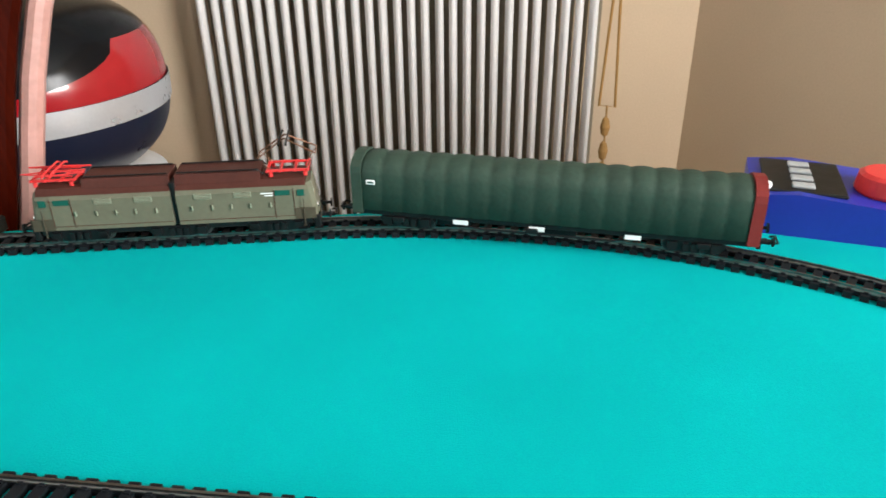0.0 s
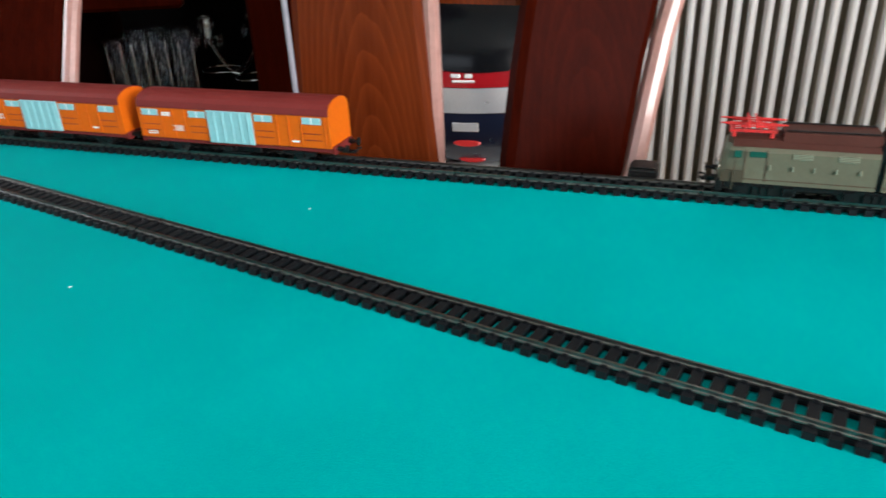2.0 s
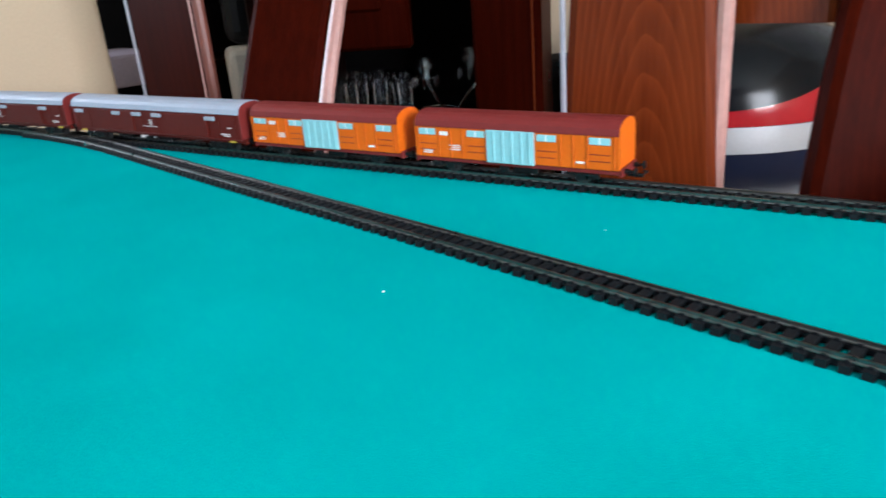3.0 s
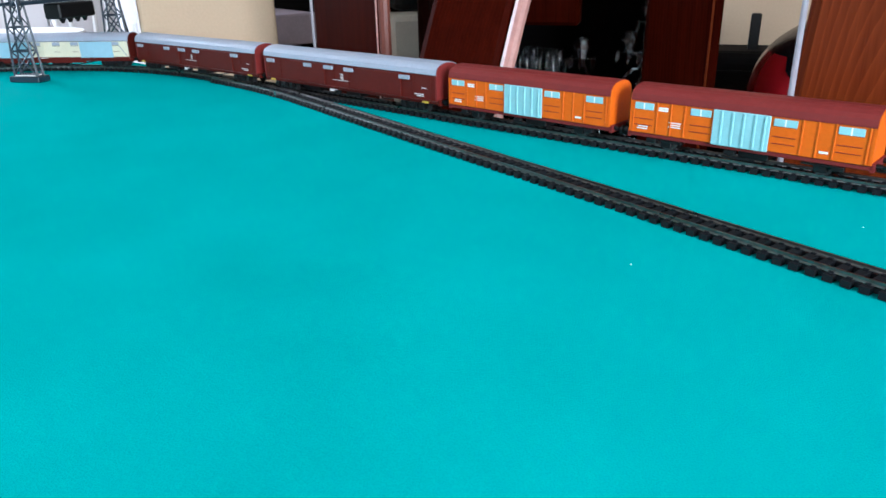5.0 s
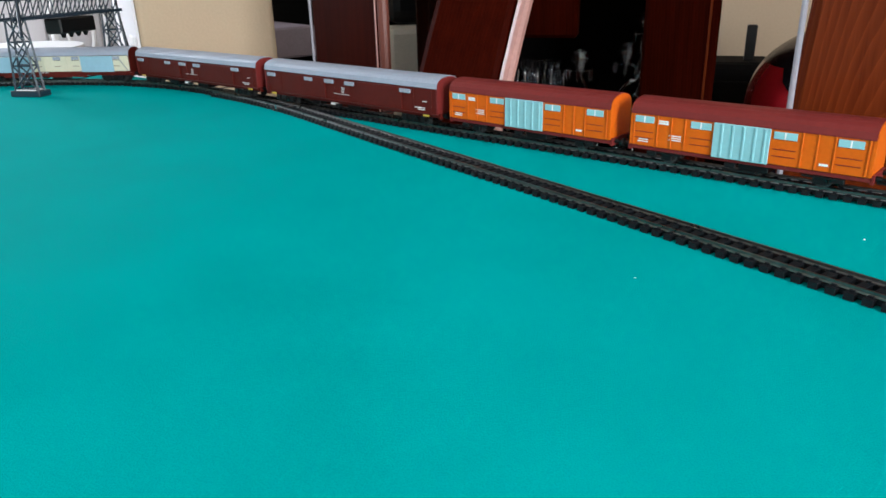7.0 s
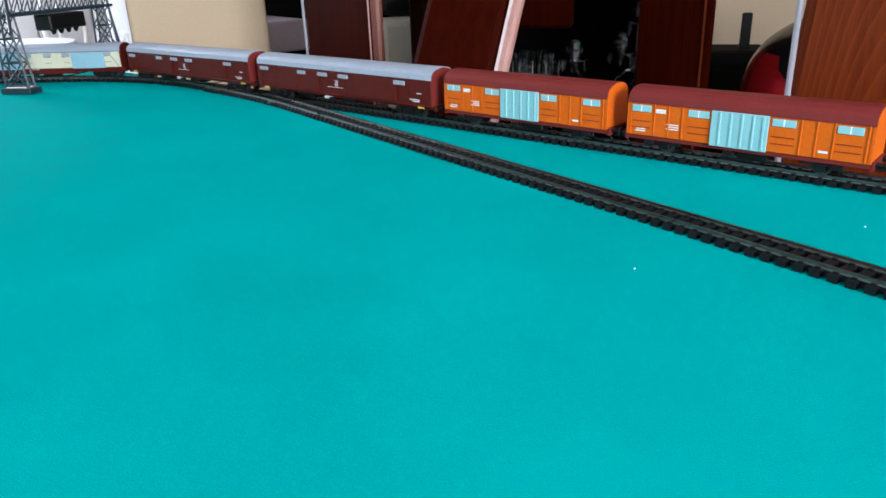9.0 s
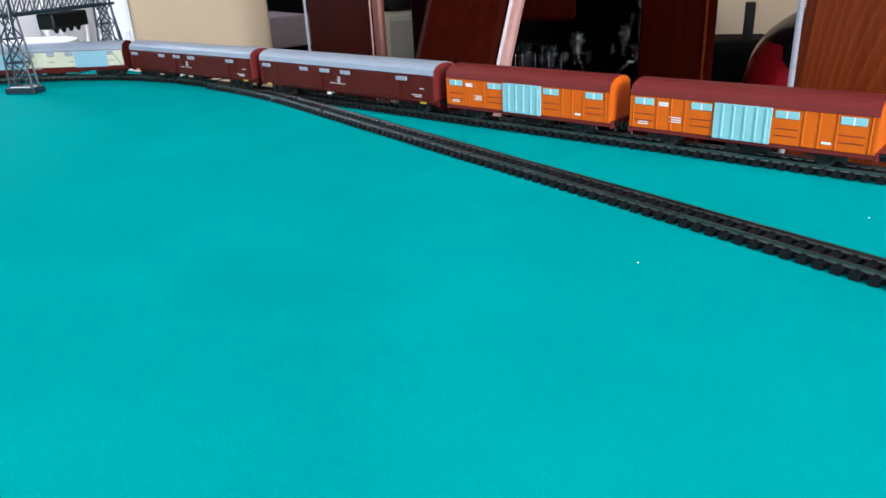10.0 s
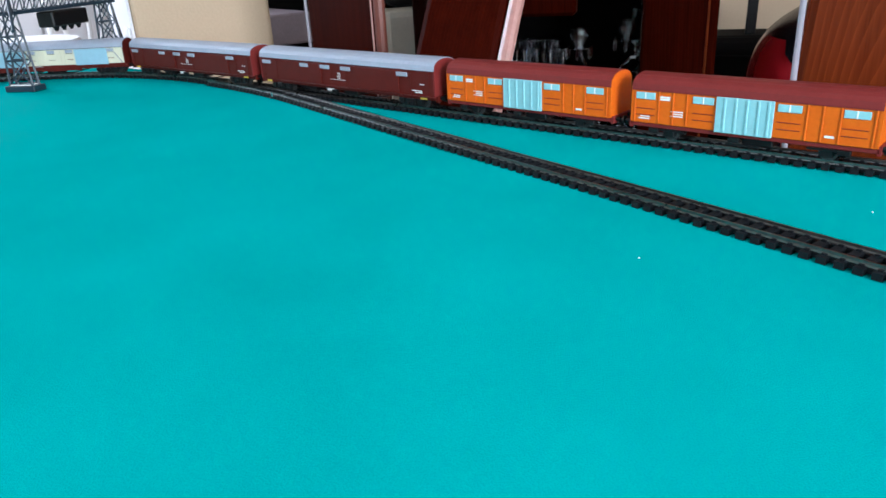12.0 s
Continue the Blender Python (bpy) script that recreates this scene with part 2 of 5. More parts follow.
def add_tube(bm, pts, r, n=8, closed=False, ref=None):
    """A round bar of radius r along the points."""
    pts = [Vector(p) for p in pts]
    rings = []
    for i, p in enumerate(pts):
        a = pts[(i - 1) % len(pts)] if (closed or i) else p
        b = pts[(i + 1) % len(pts)] if (closed or i < len(pts) - 1) else p
        t = (b - a).normalized()
        side = t.cross(ref or (Vector((0, 0, 1)) if abs(t.z) < 0.9 else Vector((1, 0, 0)))).normalized()
        up = side.cross(t)
        rings.append([bm.verts.new(p + r * (math.cos(k * math.tau / n) * side + math.sin(k * math.tau / n) * up)) for k in range(n)])
    for i in range(len(rings) - (0 if closed else 1)):
        a, b = rings[i], rings[(i + 1) % len(rings)]
        for k in range(n):
            bm.faces.new((a[k], a[(k + 1) % n], b[(k + 1) % n], b[k]))
    if not closed:
        bm.faces.new(rings[0])
        bm.faces.new(rings[-1])
    return bm


def tube(pts, r, n=8, closed=False):
    return add_tube(bmesh.new(), pts, r, n, closed)


def lathe(profile, n=24, sx=1.0, sy=1.0):
    """A turned body: profile of (radius, height)."""
    bm = bmesh.new()
    rings = []
    for r, z in profile:
        if r <= 1e-6:
            rings.append([bm.verts.new((0, 0, z))])
        else:
            rings.append([bm.verts.new((r * sx * math.cos(k * math.tau / n), r * sy * math.sin(k * math.tau / n), z)) for k in range(n)])
    for a, b in zip(rings, rings[1:]):
        for k in range(n):
            k2 = (k + 1) % n
            if len(a) == 1 and len(b) > 1:
                bm.faces.new((a[0], b[k], b[k2]))
            elif len(b) == 1 and len(a) > 1:
                bm.faces.new((a[k], a[k2], b[0]))
            elif len(a) > 1:
                bm.faces.new((a[k], a[k2], b[k2], b[k]))
    return bm


def prism(profile, x0, x1):
    """A solid of constant section: profile of (y, z) in order, drawn out from x0 to x1."""
    bm = bmesh.new()
    a = [bm.verts.new((x0, y, z)) for y, z in profile]
    b = [bm.verts.new((x1, y, z)) for y, z in profile]
    n = len(profile)
    bm.faces.new(a)
    bm.faces.new(b)
    for i in range(n):
        bm.faces.new((a[i], a[(i + 1) % n], b[(i + 1) % n], b[i]))
    return bm


def wall(name, p, q, z0, z1, thick, material, holes=()):
    """A wall from p to q with its inner face on that line and its thickness outward (to the right of p to q);
    holes: (from, to, bottom, top) along it, cut right through."""
    p, q = Vector(p), Vector(q)
    length = (q - p).length
    ang = math.atan2(q.y - p.y, q.x - p.x)
    cuts = sorted({0.0, length, *(c for h in holes for c in h[:2])})
    bm = bmesh.new()
    for a, b in zip(cuts, cuts[1:]):
        hit = [h for h in holes if h[0] <= a + 1e-6 and h[1] >= b - 1e-6]
        if hit:
            add_box(bm, a, b, -thick, 0, z0, hit[0][2])
            add_box(bm, a, b, -thick, 0, hit[0][3], z1)
        else:
            add_box(bm, a, b, -thick, 0, z0, z1)
    ob = part(name, bm, material)
    ob.matrix_world = Matrix.Translation((p.x, p.y, 0)) @ Matrix.Rotation(ang, 4, "Z")
    return tagged(ob, kind="structure")


# ---- plan: u runs along the table, v outward across it ----
TURN = radians(12.41)
DIR, NRM = Vector((-math.sin(TURN), math.cos(TURN), 0)), Vector((math.cos(TURN), math.sin(TURN), 0))
FLOOR, CEIL = -0.76, 1.94


def plan(u, v, z=0.0):
    return DIR * u + NRM * v + Vector((0, 0, z))


TABLE = Matrix.Rotation(TURN, 4, "Z")

# ---- room ----
R_CORNER = (1.93, -0.23)
far_right = (1.36, 3.25)
tagged(wall("wall_east", R_CORNER, far_right, FLOOR, CEIL, 0.12, M_WALL), "cream plastered wall behind the folding curtain", "wall")
# the opening is added to suit the south lamp
tagged(wall("wall_south", (-1.3, -2.65), R_CORNER, FLOOR, CEIL, 0.12, M_WALL, [(0.20, 1.50, 0.2, 1.5)]), "cream plastered wall with an opening added for the lamp", "wall")
tagged(wall("wall_southwest", (-2.5, -2.65), (-1.3, -2.65), FLOOR, CEIL, 0.12, M_WALL), "cream plastered wall", "wall")
tagged(wall("wall_west", (-2.5, 4.2), (-2.5, -2.65), FLOOR, CEIL, 0.12, M_WALL, [(2.30, 4.10, 0.25, 1.65)]), "cream plastered wall with a wide window opening", "wall")
tagged(wall("wall_north", (1.3, 4.2), (-2.5, 4.2), FLOOR, CEIL, 0.12, M_WALLW, [(1.65, 3.05, 0.2, 1.6)]), "white painted wall of the bright room", "wall")
tagged(wall("wall_northeast", far_right, (1.3, 4.2), FLOOR, CEIL, 0.12, M_WALL), "cream plastered wall", "wall")
fl = part("floor", box(-2.7, 2.3, -2.9, 4.4, FLOOR - 0.1, FLOOR), M_FLOOR)
tagged(fl, "brown tiled floor under the table", "floor", kind="structure")
ce = part("ceiling", box(-2.7, 2.3, -2.9, 4.4, CEIL, CEIL + 0.1), M_CEIL)
tagged(ce, "plain pale ceiling", "ceiling", kind="structure")

# wall end between the rooms
pier = thing("wall_pier", Matrix.Translation((0.045, 2.215, 0)) @ Matrix.Rotation(radians(-8.8), 4, "Z"), "cream wall end beside the bright room", "wall", kind="structure")
part("wall_face", box(0.0, 0.285, 0.0, 0.62, FLOOR, CEIL, 0.012, seg=3), M_WALL, pier)
# thin white sheet added for the bright room's light on this side
part("lit_return", box(-0.006, -0.001, 0.012, 0.60, FLOOR, CEIL), M_WALLW, pier, "side of the wall end whitened as lit from the bright room")
sock = part("light_switch", box(-0.014, -0.006, 0.03, 0.11, -0.035, 0.035, 0.003), M_WHITE, pier, "white wall switch plate")
part("rocker", box(-0.018, -0.014, 0.05, 0.09, -0.02, 0.02, 0.002), M_WHITE, sock)

# ---- table ----
table = thing("table", TABLE, "long table under green cloth carrying a model railway", "table")
part("tabletop", box(-0.80, 0.352, -1.10, 2.20, -0.045, -0.004, 0.004), M_TABLE, table, "dark wooden table board")
for x in (-0.70, 0.22):
    for y in (-0.98, 2.06):
        part("leg", box(x - 0.035, x + 0.035, y - 0.035, y + 0.035, FLOOR, -0.045, 0.004), M_TABLE, table)
bm = bmesh.new()
NU, NV = 84, 30
grid = []
for i in range(NU + 1):
    row = []
    for j in range(NV + 1):
        v, u = -0.81 + 1.17 * j / NV, -1.11 + 3.32 * i / NU
        edge = min(v + 0.81, 0.36 - v, u + 1.11, 2.21 - u)
        row.append(bm.verts.new((v, u, 0.0006 * (noise.noise((u * 5, v * 5, 2)) - 0.3) - (0.004 if edge < 0.001 else 0))))
    grid.append(row)
for i in range(NU):
    for j in range(NV):
        bm.faces.new((grid[i][j], grid[i][j + 1], grid[i + 1][j + 1], grid[i + 1][j]))
rim = [grid[0][j] for j in range(NV + 1)] + [grid[i][NV] for i in range(1, NU + 1)] + [grid[NU][j] for j in range(NV - 1, -1, -1)] + [grid[i][0] for i in range(NU - 1, 0, -1)]
low = []
for k, v in enumerate(rim):
    low.append(bm.verts.new((v.co.x * 1.002, v.co.y * 1.002, -0.16 + 0.004 * math.sin(k * 0.9))))
for k in range(len(rim)):
    bm.faces.new((rim[k], rim[(k + 1) % len(rim)], low[(k + 1) % len(rim)], low[k]))
cloth = part("table_cloth", bm, M_CLOTH, smooth=False)
cloth.matrix_world = TABLE
tagged(cloth, "smooth green felt cloth spread over the table", "tablecloth")

# ---- tracks ----
C1, R1, U1 = (-0.236, 0.254), 0.5, 0.2988
C2, R2, U2 = (-0.480, 1.526), 0.465, 1.594
V_MAIN = 0.324


def main_at(s):
    """Centre of the main track and its heading, s metres along it (s is u on the straight)."""
    if s < U1:
        a = TURN - (U1 - s) / R1
        return Vector((C1[0] + R1 * math.cos(a), C1[1] + R1 * math.sin(a), 0)), a
    if s > U2:
        a = TURN + (s - U2) / R2
        return Vector((C2[0] + R2 * math.cos(a), C2[1] + R2 * math.sin(a), 0)), a
    return plan(s, V_MAIN), TURN


Y_BEND, R_BEND = 1.37, 1.0


def siding_at(s):
    """Centre of the siding and its heading, s metres along it."""
    if s < Y_BEND:
        return Vector((0, s, 0)), 0.0
    a = min((s - Y_BEND) / R_BEND, TURN)
    p = Vector((R_BEND * math.cos(a) - R_BEND, Y_BEND + R_BEND * math.sin(a), 0))
    return p, a


RAIL_TOP, SLEEPER_TOP, GAUGE, SLEEPER = 0.0066, 0.0040, 0.0165, 0.0262
PITCH = 0.0090


def rail_mesh(path, s0, s1, off):
    """One rail with foot, web and head along a path."""
    half = [(0.0011, 0.0), (0.0010, 0.0006), (0.0004, 0.0010), (0.0004, 0.0017), (0.0006, 0.0020), (0.0006, 0.0026)]
    sec = [(x, SLEEPER_TOP + z) for x, z in half] + [(-x, SLEEPER_TOP + z) for x, z in reversed(half)]
    bm = bmesh.new()
    rings = []
    n = int((s1 - s0) / 0.02)
    for i in range(n + 1):
        p, a = path(s0 + (s1 - s0) * i / n)
        side = Vector((math.cos(a), math.sin(a), 0))
        rings.append([bm.verts.new(p + side * (off + x) + Vector((0, 0, z))) for x, z in sec])
    k = len(sec)
    for a, b in zip(rings, rings[1:]):
        for i in range(k):
            bm.faces.new((a[i], a[(i + 1) % k], b[(i + 1) % k], b[i]))
    bm.faces.new(rings[0])
    bm.faces.new(rings[-1])
    return bm


def sleeper_mesh():
    bm = box(-SLEEPER / 2, SLEEPER / 2, -0.0025, 0.0025, 0.0, SLEEPER_TOP - 0.0002)
    for x in (-GAUGE / 2, GAUGE / 2):
        add_box(bm, x - 0.0021, x + 0.0021, -0.0013, 0.0013, SLEEPER_TOP - 0.0002, SLEEPER_TOP + 0.0008)
        add_box(bm, x - 0.0011, x + 0.0011, 0.0025, PITCH - 0.0025, 0.0006, 0.0032)
    me = bpy.data.meshes.new("sleeper")
    bm.to_mesh(me)
    bm.free()
    me.materials.append(M_SLEEPER)
    return me


SLEEPER_MESH = sleeper_mesh()
SLEEPERS_TO_LAY = []


def track(path, s0, s1, label, picked):
    t = thing("model_track", Matrix.Identity(4), label, "model track", group="model railway tracks")
    for off in (-GAUGE / 2, GAUGE / 2):
        part("rail", rail_mesh(path, s0, s1, off), M_RAIL, t, "dull steel rail")
    SLEEPERS_TO_LAY.append((t, path, s0, s1, picked))
    return t


track(main_at, -0.62, 2.62, "curved main line of model railway track on the green cloth", (-0.25, 2.1))
track(siding_at, -0.36, 1.585, "straight siding of model railway track joining the main line", (-0.36, 1.6))
# switch blades with a bright pin
sw = thing("track_switch", Matrix.Translation(siding_at(1.40)[0]) @ Matrix.Rotation(0.02, 4, "Z"), "track switch bar with a bright pin between the rails", "track switch")
part("throw_bar", box(-0.022, 0.018, -0.002, 0.002, 0.0042, 0.0052, 0.0004), M_BLACK, sw)
part("pin", tube([(-0.018, 0, 0.004), (-0.018, 0, 0.010)], 0.0009), M_SILVER, sw, "bright metal pin")
part("frog", prism([(-0.002, 0.0042), (0.0, 0.0064), (0.002, 0.0042)], -0.004, 0.004), M_RAIL, sw)

# ---- train ----


def wheelset(parent, x, gauge=GAUGE, r=0.0055):
    """Two flanged wheels on an axle, standing on the rails."""
    w = part("wheel", lathe([(0, -0.0105), (r, -0.0105), (r, -0.0082), (r + 0.0011, -0.0080), (r + 0.0011, -0.0068), (0.0022, -0.0066), (0.0010, -0.006), (0.0010, 0.006), (0.0022, 0.0066), (r + 0.0011, 0.0068), (r + 0.0011, 0.0080), (r, 0.0082), (r, 0.0105), (0, 0.0105)], 16), M_WHEEL, parent, "dull dark metal wheel pair", smooth=False)
    w.matrix_local = Matrix.Translation((x, 0, 0.0056 + r)) @ Matrix.Rotation(radians(90), 4, "X")
    return w


def bogie(parent, x, base=0.026, width=0.026, name="bogie"):
    bm = bmesh.new()
    for s in (-1, 1):
        y = s * width / 2
        prof = [(-base / 2 - 0.006, 0.0125), (-base / 2 - 0.003, 0.0085), (-0.008, 0.0075), (0.008, 0.0075), (base / 2 + 0.003, 0.0085), (base / 2 + 0.006, 0.0125), (base / 2 + 0.004, 0.0155), (-base / 2 - 0.004, 0.0155)]
        a = [bm.verts.new((px, y - 0.0012, pz)) for px, pz in prof]
        b = [bm.verts.new((px, y + 0.0012, pz)) for px, pz in prof]
        bm.faces.new(a)
        bm.faces.new(b)
        for i in range(len(prof)):
            bm.faces.new((a[i], a[(i + 1) % len(prof)], b[(i + 1) % len(prof)], b[i]))
        for dx in (-base / 2, base / 2):
            add_box(bm, dx - 0.003, dx + 0.003, y + s * 0.0012, y + s * 0.003, 0.009, 0.0145)
        for dx in (-0.005, 0.0, 0.005):
            add_box(bm, dx - 0.0016, dx + 0.0016, y + s * 0.0012, y + s * 0.0028, 0.0085, 0.0140)
    add_box(bm, -0.006, 0.006, -width / 2, width / 2, 0.010, 0.015)
    bg = part(name, bm, M_BLACK, parent)
    bg.location.x = x
    for dx in (-base / 2, base / 2):
        wheelset(bg, dx)
    return bg


def buffers(parent, x, s):
    for y in (-0.0100, 0.0100):
        b = part("buffer", lathe([(0, 0), (0.0019, 0), (0.0019, 0.004), (0.0011, 0.004), (0.0011, 0.0072), (0.0032, 0.0074), (0.0032, 0.0084), (0, 0.0088)], 12), M_BLACK, parent)
        b.matrix_local = Matrix.Translation((x, y, 0.0175)) @ Matrix.Rotation(radians(90 * s), 4, "Y")


def coupler(parent, x, s):
    bm = box(min(x, x + s * 0.011), max(x, x + s * 0.011), -0.0018, 0.0018, 0.0115, 0.0135)
    add_tube(bm, [(x + s * 0.009, -0.005, 0.0140), (x + s * 0.0125, -0.005, 0.0145), (x + s * 0.0125, 0.005, 0.0145), (x + s * 0.009, 0.005, 0.0140)], 0.0007, 6)
    part("coupler", bm, M_BLACK, parent)


def roof_section(w, z_eave, z_top, n=10):
    """Rounded roof section over a width w."""
    pts = [(-w / 2, z_eave - 0.0012)]
    for i in range(n + 1):
        a = math.pi * (1 - i / n)
        pts.append((w / 2 * math.cos(a), z_eave + (z_top - z_eave) * math.sin(a) ** 0.8 if 0 < i < n else z_eave))
    pts.append((w / 2, z_eave - 0.0012))
    return pts


def bars(parent, material, x0, z0, rows, y, h=0.0008, gap=0.0017, name="marking"):
    """Small painted lines that stand for writing too small to read. rows: widths."""
    bm = bmesh.new()
    s = 1 if y > 0 else -1
    for i, w in enumerate(rows):
        z = z0 - i * gap
        add_box(bm, x0, x0 + w, min(y, y + s * 0.0002), max(y, y + s * 0.0002), z, z + h)
    part(name, bm, material, parent)


def underframe(t, L, color, w=0.030, z0=0.0150, z1=0.0185, steps=True):
    bm = box(-L / 2 + 0.006, L / 2 - 0.006, -w / 2, w / 2, z0, z1, 0.0005)
    for s in (-1, 1):
        add_box(bm, s * (L / 2 - 0.0065) - 0.0012, s * (L / 2 - 0.0065) + 0.0012, -0.0150, 0.0150, 0.0140, 0.0200)
    part("underframe", bm, color, t)
    bm = bmesh.new()
    for x in (-0.10, -0.02, 0.05):
        if abs(x) < L / 2 - 0.06:
            add_box(bm, x, x + 0.022, -0.009, 0.009, 0.0085, 0.0152, 0.0008)
    if L > 0.2:
        for s in (-1, 1):
            add_tube(bm, [(-L * 0.26, s * 0.0125, 0.0150), (-L * 0.16, s * 0.0125, 0.0100), (L * 0.16, s * 0.0125, 0.0100), (L * 0.26, s * 0.0125, 0.0150)], 0.0007, 6)
    else:
        for s in (-1, 1):
            add_box(bm, -0.012, 0.012, s * 0.0135 - 0.0006, s * 0.0135 + 0.0006, 0.0085, 0.0100)
    part("brake_gear", bm, M_BLACK, t)
    for x in (-L * 0.36, L * 0.03, L * 0.36):
        for s in (-1, 1):
            part("step", box(x - 0.004, x + 0.004, s * 0.0150 - 0.002, s * 0.0150 + 0.002, 0.0115, 0.0150, 0.0004), M_BLACK, t)


def wagon_ends(t, L):
    for s in (-1, 1):
        buffers(t, s * (L / 2 - 0.0055), s)
        coupler(t, s * (L / 2 - 0.006), s)


def pantograph(parent, x, raised, turn=1):
    """A red pantograph frame on insulators; raised or folded."""
    p = part("pantograph", bmesh.new(), M_RED, parent, "bright red pantograph frame")
    p.location = (x, 0, 0.0475)
    bm = bmesh.new()
    for y in (-0.009, 0.009):
        add_box(bm, -0.015, 0.015, y - 0.0008, y + 0.0008, 0.0030, 0.0046)
    for dx in (-0.014, -0.005, 0.005, 0.014):
        add_box(bm, dx - 0.0008, dx + 0.0008, -0.0110, 0.0110, 0.0031, 0.0045)
    part("base_frame", bm, M_RED, p)
    for dx in (-0.012, 0.012):
        for y in (-0.0095, 0.0095):
            ins = part("insulator", lathe([(0, 0), (0.0017, 0), (0.0010, 0.0008), (0.0017, 0.0016), (0.0010, 0.0024), (0.0013, 0.0032), (0, 0.0032)], 10), M_RED, p)
            ins.location = (dx, y, 0)
    arm, tag = (M_ARM, "thin brassy raised arm") if raised else (M_RED, "folded red arm")
    for y in (-0.0085, 0.0085):
        for k in (-1, 1):
            if raised:
                pts = [(k * 0.013, y, 0.005), (k * 0.020, y * 0.9, 0.0138 - k * 0.0012), (0.001, y * 0.55, 0.0255)]
            else:
                pts = [(-k * 0.013, y, 0.006), (k * 0.021, y * 0.8, 0.0080), (-k * 0.004, y * 0.6, 0.0092)]
            part("arm", tube(pts, 0.00055, 6), arm, p, tag)
    if raised:
        for k in (-1, 1):
            part("cross_bar", tube([(k * 0.020, -0.0077, 0.0138 - k * 0.0012), (k * 0.020, 0.0077, 0.0138 - k * 0.0012)], 0.0005, 6), arm, p)
    zc = 0.0262 if raised else 0.0098
    bm = bmesh.new()
    for dx in (-0.0025, 0.0025):
        add_tube(bm, [(dx + 0.001, -0.0165, zc - 0.002), (dx + 0.001, -0.0120, zc), (dx + 0.001, 0.0120, zc), (dx + 0.001, 0.0165, zc - 0.002)], 0.0007, 6)
    part("contact_shoe", bm, M_BLACK if raised else M_RED, p)
    return p


def half_loco(t, sx, L=0.0985):
    """One half of the articulated body; the cab is at sx times its outer end."""
    w, z0, z1 = 0.0335, 0.0170, 0.0430
    bm = bmesh.new()
    x_in, x_out = sx * 0.0018, sx * L
    # side section with a tumblehome top edge, cab end sloped back
    sec = [(-w / 2, z0), (-w / 2, z1 - 0.004), (-w / 2 + 0.0022, z1), (w / 2 - 0.0022, z1), (w / 2, z1 - 0.004), (w / 2, z0)]
    rings = []
    for x, k, top in ((x_in, 1.0, 0), (sx * (L - 0.016), 1.0, 0), (sx * (L - 0.003), 0.86, 1), (x_out, 0.62, 2)):
        ring = []
        for y, z in sec:
            lean = -sx * 0.0045 * max(0.0, (z - 0.028) / 0.015) if top else 0.0
            ring.append(bm.verts.new((x + lean, y * k, z)))
        rings.append(ring)
    for a, b in zip(rings, rings[1:]):
        for i in range(len(sec)):
            bm.faces.new((a[i], a[(i + 1) % 6], b[(i + 1) % 6], b[i]))
    bm.faces.new(rings[0])
    bm.faces.new(rings[-1])
    body = part("body_half", bm, M_LGREEN, t, "grey-green body side")
    # brown lower front
    xa, xb = sorted((sx * (L - 0.0165), sx * (L - 0.002)))
    for s in (-1, 1):
        part("brown_panel", box(xa, xb, s * (w / 2) - 0.0004, s * (w / 2) + 0.0004, 0.0172, 0.0255), M_CABSKIRT, body, "dull grey-brown lower cab panel")
    # roof with raised hatch over the inner length
    sec = [(-w / 2 + 0.0012, z1 - 0.0008), (-w / 2 + 0.004, z1 + 0.0036), (-0.006, z1 + 0.0050), (0.006, z1 + 0.0050), (w / 2 - 0.004, z1 + 0.0036), (w / 2 - 0.0012, z1 - 0.0008)]
    a, b = sorted((x_in, sx * (L - 0.008)))
    roof = part("roof", prism(sec, a, b), M_LBROWN, body, "dark reddish brown roof")
    a, b = sorted((sx * 0.0018, sx * 0.060))
    part("roof_hatch", prism([(-0.0135, z1 + 0.003), (-0.0115, z1 + 0.0092), (0.0115, z1 + 0.0092), (0.0135, z1 + 0.003)], a, b), M_LBROWN, roof)
    bm = bmesh.new()
    for y in (-0.0095, 0.0095):
        add_tube(bm, [(sx * 0.003, y, z1 + 0.0100), (sx * 0.058, y, z1 + 0.0100), (sx * 0.062, y, z1 + 0.0065)], 0.0006, 6)
    part("roof_conduit", bm, M_BLACK, roof)
    # windows, grilles, handrails and doors on both sides
    for s in (-1, 1):
        y = s * w / 2
        def patch(name, x, z, pw, ph, m, label="", proud=0.0005):
            xa, xb = sorted((sx * x - pw / 2, sx * x + pw / 2))
            return part(name, box(xa, xb, min(y, y + s * proud), max(y, y + s * proud), z - ph / 2, z + ph / 2, 0.0002), m, body, label)
        patch("cab_window", L - 0.0115, 0.0372, 0.0050, 0.0050, M_WINDOW, "dark green cab window")
        patch("side_window", L - 0.0240, 0.0376, 0.0105, 0.0040, M_WINDOW, "dark green side window")
        for gx in (0.047, 0.020):
            g = patch("grille", gx, 0.0376, 0.0120, 0.0044, M_VENT, "pale slatted grille")
            bm = bmesh.new()
            for i in range(4):
                zz = 0.0360 + i * 0.0011
                add_box(bm, sx * gx - 0.0055, sx * gx + 0.0055, min(y, y + s * 0.0008), max(y, y + s * 0.0008), zz, zz + 0.0004)
            part("slat", bm, M_LGREEN, g)
        for hx in (0.012, 0.026, 0.039, 0.052, 0.066):
            bm = tube([(sx * hx, y + s * 0.0011, 0.0275), (sx * hx, y + s * 0.0011, 0.0310)], 0.0005, 6)
